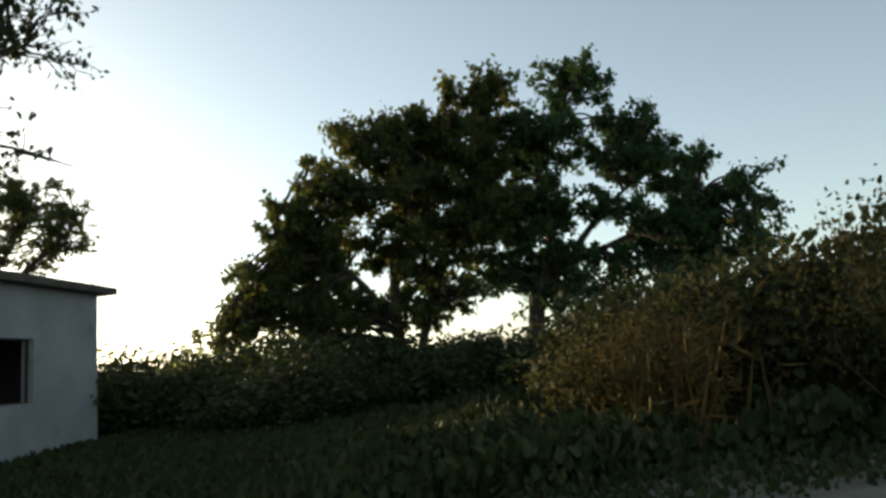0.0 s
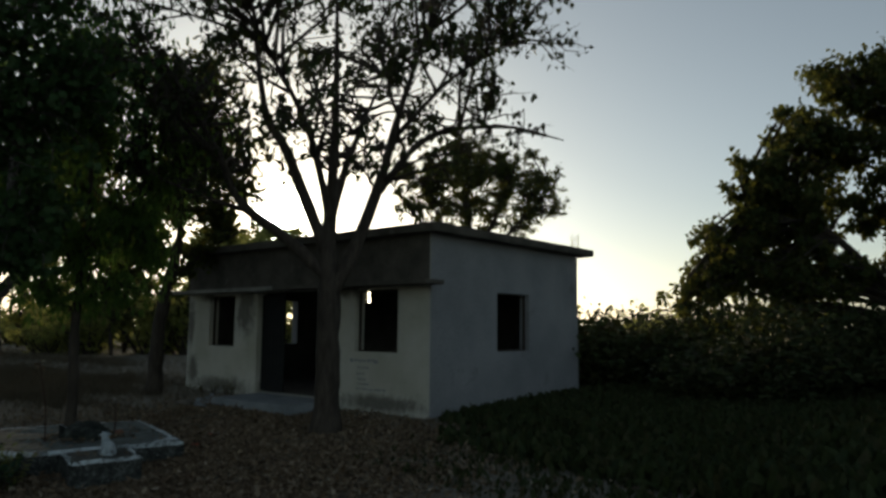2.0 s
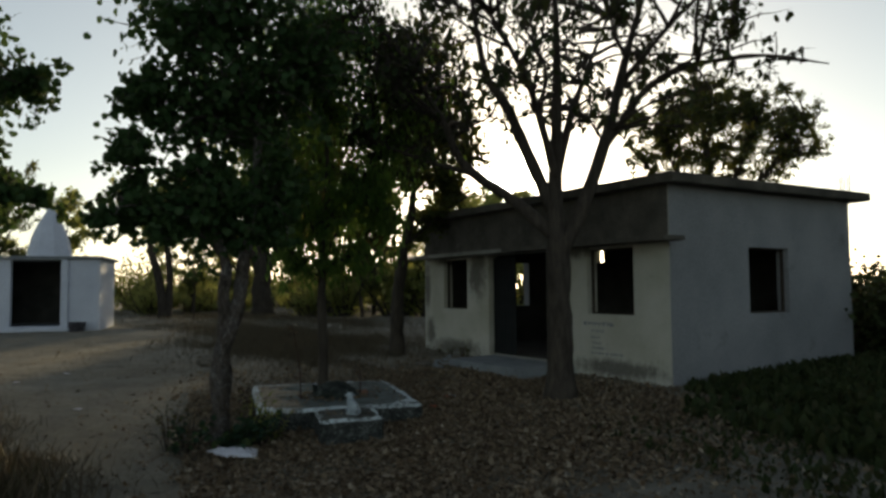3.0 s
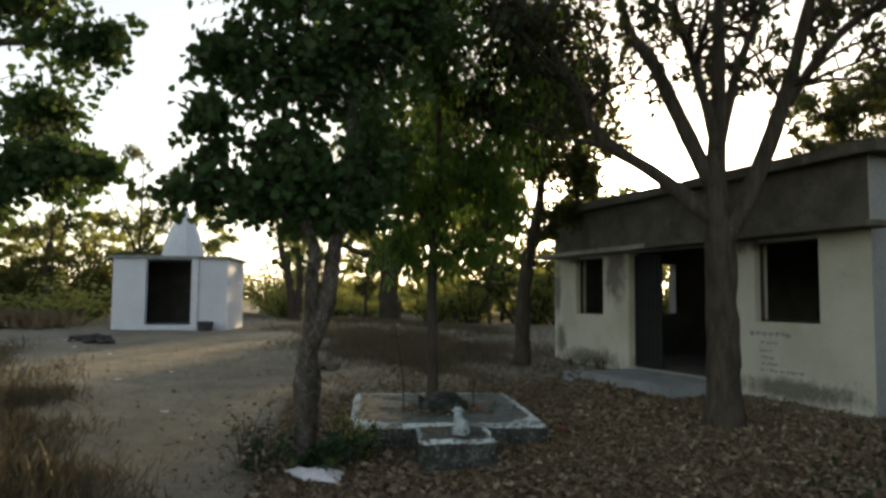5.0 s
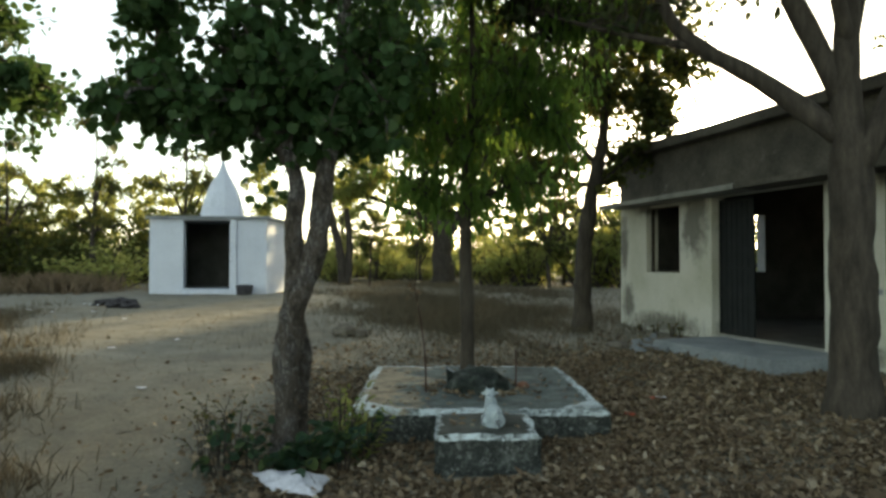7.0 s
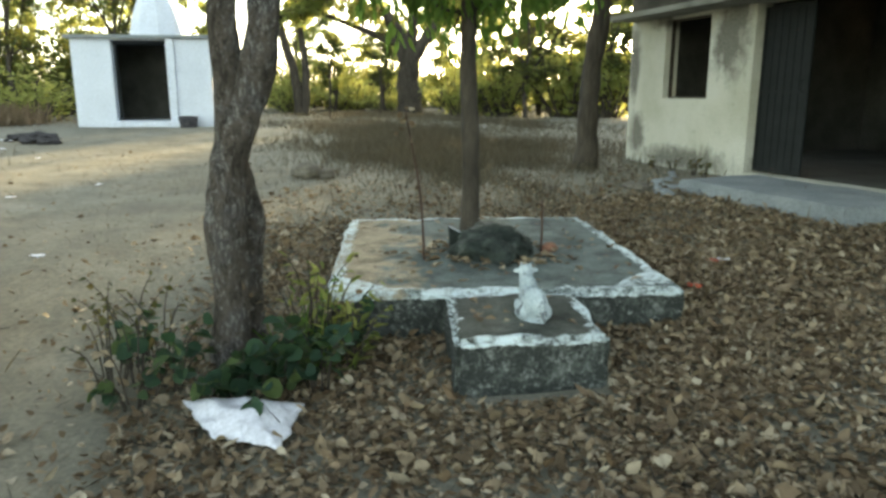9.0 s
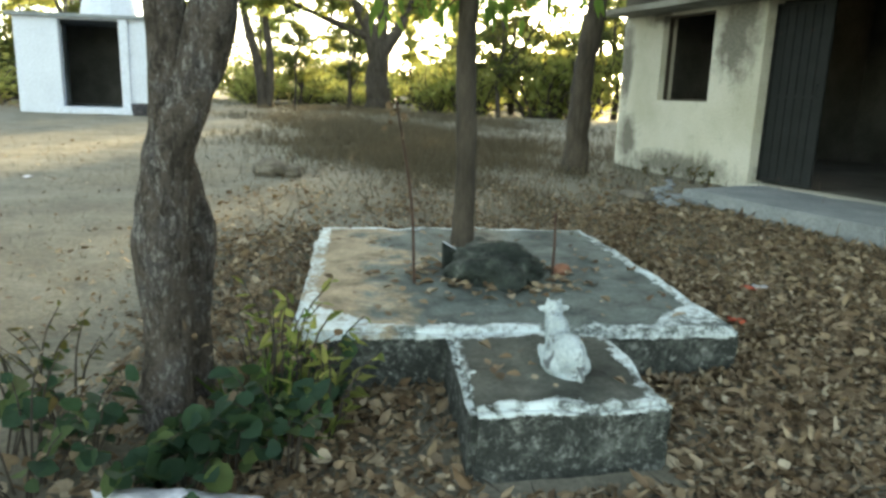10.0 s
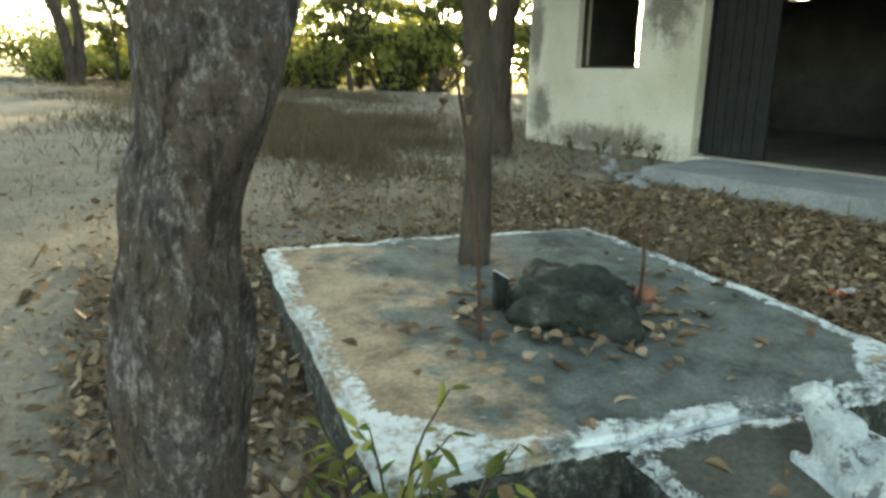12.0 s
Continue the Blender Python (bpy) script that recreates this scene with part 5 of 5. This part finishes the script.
sap = sapling("young_tree", 41, "young yellow-green tree rising behind the bushes", 0.15, LEAF_YELLOW, 10, 0.6)
twiggy = sapling("twiggy_tree", 43, "thin twiggy tree with fine olive leaves", 0.085, LEAF_OLIVE, 16, 0.9)
thin = [(-36.5, -1.5, 1.15, 1.2), (-37.5, 2.0, 1.3, 1.35), (-39, -5.0, 1.2, 1.1), (-34.5, -7.5, 1.0, 0.8), (-37.0, -11.0, 1.2, 0.95), (-41, -14.5, 1.2, 1.0), (-30.5, 16.5, 1.1, 0.8), (-33.0, 18.5, 1.3, 1.0), (-35.5, 20.0, 1.3, 1.1), (-29.0, 19.0, 1.1, 0.85), (-39, 23, 1.4, 1.2), (-34.2, 11.8, 0.5, 0.75), (-33.0, 9.4, 0.45, 0.8)]
shoots += [(-36 - rng.uniform(0, 9), -16 + 1.6 * k + rng.uniform(-0.6, 0.6), rng.uniform(0.8, 1.2), rng.uniform(0.55, 1.0)) for k in range(11)]
shoots += [(-40 - rng.uniform(0, 8), 12 + 2.2 * k, rng.uniform(0.9, 1.3), rng.uniform(0.6, 0.95)) for k in range(7)]
scatter(sap, shoots, "young trees round the clearing", rng)
scatter(twiggy, thin, "twiggy trees round the clearing", rng)


def reed_clump(name, seed, label):
    """A clump of tall dry stalks with narrow hanging blades."""
    rg = np.random.default_rng(seed)
    top = thing(name, Matrix.Identity(4), label, "reeds")
    n = 46
    foot = np.concatenate([rg.normal(0, 0.28, (n, 2)), np.full((n, 1), -0.05)], 1)
    ax = rg.normal(size=(n, 3)) * 0.14 + (0, 0, 1)
    stalk = leaf_mesh("stalks", foot, ax, rg.normal(size=(n, 3)), rg.uniform(1.2, 2.4, n), ((0, 0), (0.006, 0.3), (0.0, 1.0)), 0.05, 0.12)
    tagged(link("stalks", stalk, LEAF_REED, None, top), kind="stuff")
    m = 420
    pick = rg.integers(0, n, m)
    along = rg.uniform(0.25, 1.0, m)
    pos = foot[pick] + ax[pick] * (along * rg.uniform(1.2, 2.2, m))[:, None]
    blade = leaf_mesh("blades", pos, rg.normal(size=(m, 3)) * 0.6 + (0, 0, 0.35), rg.normal(size=(m, 3)), rg.uniform(0.12, 0.32, m), ((0, 0), (0.05, 0.3), (0.0, 1.0)), 0.08, 0.5)
    tagged(link("blades", blade, LEAF_REED, None, top), kind="stuff")
    return top


reeds = reed_clump("reed_clump", 47, "clump of tall orange-brown dry reeds")
stand = []
for k in range(7):
    p = bearing(77.0 - rng.uniform(0, 7), 0, rng.uniform(8.6, 10.4))
    stand.append((p.x, p.y, rng.uniform(0.8, 1.2), rng.uniform(0.6, 1.0)))
scatter(reeds, stand, "dry reeds before the bushes", rng)

# ---- weeds at the foot of the forked tree ----
def weed(name, c, r, h, n, size, mat, label, seed, shape=OVATE):
    rg = np.random.default_rng(seed)
    top = thing(name, Matrix.Translation((*c, gz(*c))), label, "weed")
    bm = bmesh.new()
    P, A, N, S = [], [], [], []
    for k in range(n):
        a = rg.uniform(0, 2 * math.pi)
        end = np.array((r * math.cos(a), r * math.sin(a), h)) * rg.uniform(0.35, 1.0, 3)
        pts, rad = spline([(end[0] * 0.2, end[1] * 0.2, -0.03), (end[0] * 0.5, end[1] * 0.5, end[2] * 0.7), tuple(end)], [0.006, 0.004, 0.002], 3)
        tube(bm, pts, rad, 4, 0, False)
        for q in pts[2:]:
            P.append(np.array(q))
            A.append(np.array((math.cos(a), math.sin(a), 0.1)) + rg.normal(size=3) * 0.7)
            N.append(np.array((0, 0, 1.0)) + rg.normal(size=3) * 0.5)
            S.append(size * rg.uniform(0.5, 1.2))
    tagged(part("branchwork", bm, BARK_DARK, top), kind="stuff")
    link("foliage", leaf_mesh("foliage", np.array(P), np.array(A), np.array(N), np.array(S), shape), mat, None, top)


for k, (x, y, r, h, n) in enumerate(((-9.75, 3.45, 0.30, 0.34, 12), (-9.62, 3.30, 0.26, 0.26, 10), (-9.85, 2.80, 0.30, 0.34, 6), (-9.62, 2.95, 0.28, 0.26, 8), (-9.7, 2.60, 0.3, 0.3, 5), (-9.9, 3.68, 0.24, 0.3, 8), (-9.55, 3.5, 0.3, 0.38, 11), (-9.5, 3.12, 0.26, 0.22, 8), (-9.9, 2.62, 0.3, 0.42, 5))):
    weed("green_weed", (x, y), r, h, n, 0.095, LEAF_WEED, "broad-leaved blue-green weed at the foot of the forked tree", 51 + k, ROUND if k % 2 else OVATE)
weed("yellow_weed", (-9.95, 3.55), 0.30, 0.55, 9, 0.06, LEAF_GREEN, "yellowing weed between tree and platform", 63, LANCE)
weed("yellow_weed", (-10.05, 3.75), 0.26, 0.42, 7, 0.055, LEAF_YELLOW, "yellowing weed between tree and platform", 66, LANCE)
for k, (x, y, r, h, n) in enumerate(((-9.9, 3.62, 0.22, 0.5, 10), (-10.15, 3.6, 0.28, 0.6, 10), (-9.75, 3.72, 0.22, 0.45, 8), (-10.3, 3.8, 0.25, 0.4, 8))):
    weed("yellow_weed", (x, y), r, h, n, 0.085, LEAF_YELLOW, "sunlit yellow-green weed between tree and platform", 81 + k, LANCE)
for k, (x, y) in enumerate(((-9.95, 2.5), (-10.25, 2.6))):
    weed("dead_weed", (x, y), 0.3, 0.55, 9, 0.045, LEAF_DULL, "straggling brown-green weed beside the trunk", 91 + k)
weed("yellow_weed", (-10.1, 2.75), 0.3, 0.5, 8, 0.06, LEAF_DULL, "yellowing weed beside the trunk", 64, LANCE)
weed("dead_weed", (-9.75, 2.62), 0.36, 0.45, 12, 0.05, LEAF_DRY, "withered brown weed at the foot of the tree", 65)
weed("dead_weed", (-10.0, 3.5), 0.36, 0.45, 12, 0.045, LEAF_DRY, "withered brown weed between tree and platform", 67)

# ---- dry grass and fallen leaves ----
rg = np.random.default_rng(77)


def grass(name, label, centres, n, h0, h1, mat=STRAW):
    P = []
    for cx, cy, rx, ry, share in centres:
        m = int(n * share)
        a, q = rg.uniform(0, 2 * math.pi, m), np.abs(rg.normal(0, 0.62, m)) ** 0.8
        q = q * (0.85 + 0.25 * np.sin(a * 3 + cx) + 0.1 * np.sin(a * 7))
        P.append(np.stack([cx + rx * q * np.cos(a), cy + ry * q * np.sin(a)], 1))
    P = np.concatenate(P)
    keep = np.array([noise.noise(Vector((x * 0.9, y * 0.9, 5))) + 0.35 * rg.normal() > -0.12 for x, y in P])
    P = P[keep]
    pos = np.array([(x, y, gz(x, y) - 0.01) for x, y in P])
    ax = rg.normal(size=pos.shape) * 0.45 + (0, 0, 1.0)
    me = leaf_mesh(name, pos, ax, rg.normal(size=pos.shape), rg.uniform(h0, h1, len(pos)), ((0, 0), (0.03, 0.3), (0.0, 1.0)), 0.05, 0.25)
    tagged(link(name, me, mat), label, "grass", kind="stuff")


grass("dry_grass", "patch of tall brown dry grass", [(-19.5, 8.2, 5.0, 2.4, 0.28), (-21, 8.5, 7.5, 3.2, 0.45), (-17, 6.9, 3.5, 1.6, 0.12), (-35, 12, 11, 5, 0.2), (-9.3, 0.7, 2.2, 0.8, 0.06), (-13.5, 0.2, 3.5, 1.0, 0.07), (-19, -1.2, 4, 1.0, 0.05), (-31, -4.5, 3, 4.5, 0.07), (-40, 22, 9, 6, 0.12), (-26, 13, 7, 3, 0.1)], 84000, 0.08, 0.24)
grass("tall_grass", "tall tan dry grass beside the trodden path", [(-9.0, 0.2, 2.4, 0.75, 0.33), (-12.8, -0.6, 2.2, 0.7, 0.15), (-6.6, 0.4, 1.2, 0.5, 0.1)], 15000, 0.18, 0.48, TALL_STRAW)
grass("tall_grass", "stand of tall tan dry grass before the hedge", [(-30.6, -1.9, 1.1, 2.2, 0.6), (-31.5, -6.0, 1.4, 3.0, 0.4)], 7000, 0.35, 0.8, TAN_STRAW)
grass("green_tuft", "tuft of yellow-green grass between tree and platform", [(-9.88, 3.55, 0.22, 0.2, 1.0)], 170, 0.12, 0.38, LEAF_GREEN)
grass("short_grass", "short straw-coloured stubble on bare earth", [(-16, 4, 9, 5, 0.5), (-3, 4, 7, 6, 0.3), (-30, -1, 10, 5, 0.2)], 14000, 0.03, 0.08)



def low_weeds(name, label, n, tall, size, mat, reach):
    """Weeds all over the ground before the hedge, higher away from the house."""
    x, y = rg.uniform(-8.0, 10.0, n), rg.uniform(4.0, 19.0, n)
    keep = (y > reach + 0.35 * np.abs(x + 1)) & ((rg.uniform(-7.5, -2.5, n) < x) | ((x > -7.9) & (y > 9.5)))
    x, y = x[keep], y[keep]
    rise = tall * np.clip((x + 3.5) / 4.0, 0.12, 1.0) * (0.5 + 0.5 * np.sin(x * 1.7 + 2 * np.sin(y * 1.3)) ** 2)
    pos = np.array([(a, c, gz(a, c) + h) for a, c, h in zip(x, y, rise * rg.uniform(0, 1, len(x)) ** 1.5)])
    ax = rg.normal(size=pos.shape) * 0.5 + (0, 0, 1.0)
    tagged(link(name, leaf_mesh(name, pos, ax, rg.normal(size=pos.shape), rg.uniform(0.5, 1.3, len(pos)) * size, LITTER), mat), label, "weeds", kind="stuff")


# both layers are added growth that stands for the ground's deep shade
low_weeds("low_weeds", "low dark green weeds added to darken the shaded ground", 60000, 0.16, 0.085, LEAF_WILD, 4.5)
low_weeds("knee_high_weeds", "knee-high dark weeds added to darken the shaded ground before the hedge", 150000, 0.55, 0.15, LEAF_WILD, 6.0)


def on_footing(x, y):
    """True inside the platform, its step, the house or the porch slab."""
    p = PLAT.inverted() @ Vector((x, y, 0))
    if (abs(p.x) < 1.13 and abs(p.y) < 1.32) or (-0.36 < p.x < 0.42 and -2.27 < p.y < -1.3):
        return True
    q = HOUSE.inverted() @ Vector((x, y, 0))
    return (LEFT < q.x < 0 and -0.02 < q.y < DEPTH) or (-5.0 < q.x < -2.25 and -1.28 < q.y < 0)


def litter_spots(n):
    out = []
    while len(out) < n:
        x, y = rg.normal(-9.3, 2.3), rg.normal(5.6, 2.2)
        if rg.uniform() < 0.30:
            x, y = rg.uniform(-13, -5.5), rg.uniform(2.2, 9.4)
        d = ((x + 12.0) * 0.3 + (y - 3.3))
        if on_footing(x, y) or (d < 0 and rg.uniform() > 0.14 * math.exp(d)):
            continue
        if noise.noise(Vector((x * 0.9, y * 0.9, 7))) < -0.12 and rg.uniform() < 0.45:
            continue
        out.append((x, y))
    return np.array(out)


spare = np.stack([rg.uniform(-20, -4, 1500), rg.uniform(-1.5, 5.0, 1500)], 1)
spare = np.array([p for p in spare if not on_footing(*p)])
spots = np.concatenate([litter_spots(78000), spare])
pos = np.array([(x, y, gz(x, y) + 0.006 + abs(rg.normal()) * 0.016) for x, y in spots])
ax = rg.normal(size=pos.shape) * (1, 1, 0.3)
nr = rg.normal(size=pos.shape) * 0.75 + (0, 0, 1)
count = len(pos)
leaf_length = np.clip(np.exp(rg.normal(math.log(0.037), 0.40, count)), 0.015, 0.10) * np.where(np.arange(count) < 78000, 1.0, 0.75)
litter_mesh = leaf_mesh("leaf_litter", pos, ax, nr, leaf_length, LITTER, rg.uniform(-0.1, 0.5, (count, 1)), rg.uniform(-0.6, 0.4, (count, 1)), rg.uniform(0.45, 1.25, (count, 1)))
litter = tagged(link("leaf_litter", litter_mesh, LEAF_DRY), "thick litter of curled brown fallen leaves", "leaf litter", kind="stuff")
m = 2600
twig_spots = litter_spots(m)
twig_pos = np.array([(x, y, gz(x, y) + 0.02) for x, y in twig_spots])
twig_ax = rg.normal(size=(m, 3)) * (1, 1, 0.12)
tagged(link("fallen_twigs", leaf_mesh("fallen_twigs", twig_pos, twig_ax, rg.normal(size=(m, 3)) + (0, 0, 1), rg.uniform(0.06, 0.25, m), ((0, 0), (0.012, 0.4), (0.0, 1.0)), 0.1, 0.1), BARK_DARK), "thin dry twigs lying among fallen leaves", "twigs", kind="stuff")
shapes = []
for k in range(6):
    shapes.append(leaf_mesh("fallen_leaf", np.zeros((1, 3)), np.array([[1.0, 0.1 * k, 0.05]]), np.array([[0.1 * (k - 3), 0.2, 1.0]]), np.array([0.05 + 0.009 * k]), LITTER if k % 2 else OVATE, 0.12 + 0.06 * k, -0.2 + 0.05 * k))
    shapes[-1].materials.append(LEAF_FALLEN)
made = 0
while made < 60:
    x, y = rg.uniform(-10.2, -6.5), rg.uniform(2.6, 6.0)
    if on_footing(x, y):
        continue
    link("fallen_leaf", shapes[made % 6], None, pose(x, y, gz(x, y) + 0.035, rg.uniform(-15, 15), rg.uniform(-15, 15), rg.uniform(0, 360)), litter)
    made += 1
made = 0
while made < 238:
    if made % 3:
        a, q = rg.uniform(0, 6.28), 0.9 + abs(rg.normal(0, 0.55))
        x, y = 0.05 + 0.38 * q * math.cos(a), -0.30 + 0.32 * q * math.sin(a)
    else:
        x, y = rg.uniform(-1.0, 0.95), rg.uniform(-1.2, 1.2)
    if abs(x) > 1.05 or abs(y) > 1.25 or (((x - 0.05) / 0.36) ** 2 + ((y + 0.30) / 0.30) ** 2 < 1.0):
        continue
    link("fallen_leaf", shapes[made % 6], None, PLAT @ pose(x, y, 0.022 * noise.noise_vector(Vector((x, y, 0)) * 3.1).z + 0.0088 * noise.noise_vector(Vector((x, y, 0)) * 11.0).z + 0.012, rg.uniform(-12, 12), rg.uniform(-12, 12), rg.uniform(0, 360)) @ Matrix.Scale(0.55 + 0.45 * (made % 5) / 4, 4), litter)
    made += 1

for k in range(16):
    x, y = rg.uniform(-0.28, 0.3), rg.uniform(-2.05, -1.4)
    if abs(x - 0.07) < 0.12 and abs(y + 1.72) < 0.2:
        x = -0.25
    link("fallen_leaf", shapes[k % 6], None, PLAT @ pose(x, y, 0.012, rg.uniform(-10, 10), rg.uniform(-10, 10), rg.uniform(0, 360)) @ Matrix.Scale(0.5 + 0.1 * (k % 4), 4), litter)
for k, (x, y, r) in enumerate(((-5.35, -0.95, 0.05), (-5.6, -0.7, 0.04), (-5.1, -1.3, 0.07), (-4.75, -1.55, 0.05), (-5.9, -0.5, 0.04), (-4.4, -1.7, 0.08))):
    p = HOUSE @ Vector((x, y, 0))
    lump("stone_chip", (p.x, p.y, gz(p.x, p.y)), (r * 1.4, r, r * 0.7), SLAB, "pale broken stone chip by the wall's foot", "stone", 131.0 + k, 0.25)
for k, (x, y, h) in enumerate(((-6.1, -0.35, 0.3), (-5.7, -0.3, 0.24), (-6.6, -0.3, 0.2), (-5.2, -0.5, 0.26))):
    p = HOUSE @ Vector((x, y, 0))
    weed("green_weed", (p.x, p.y), 0.16, h, 7, 0.045, LEAF_DULL, "small dusty weed at the foot of the house wall", 141 + k)
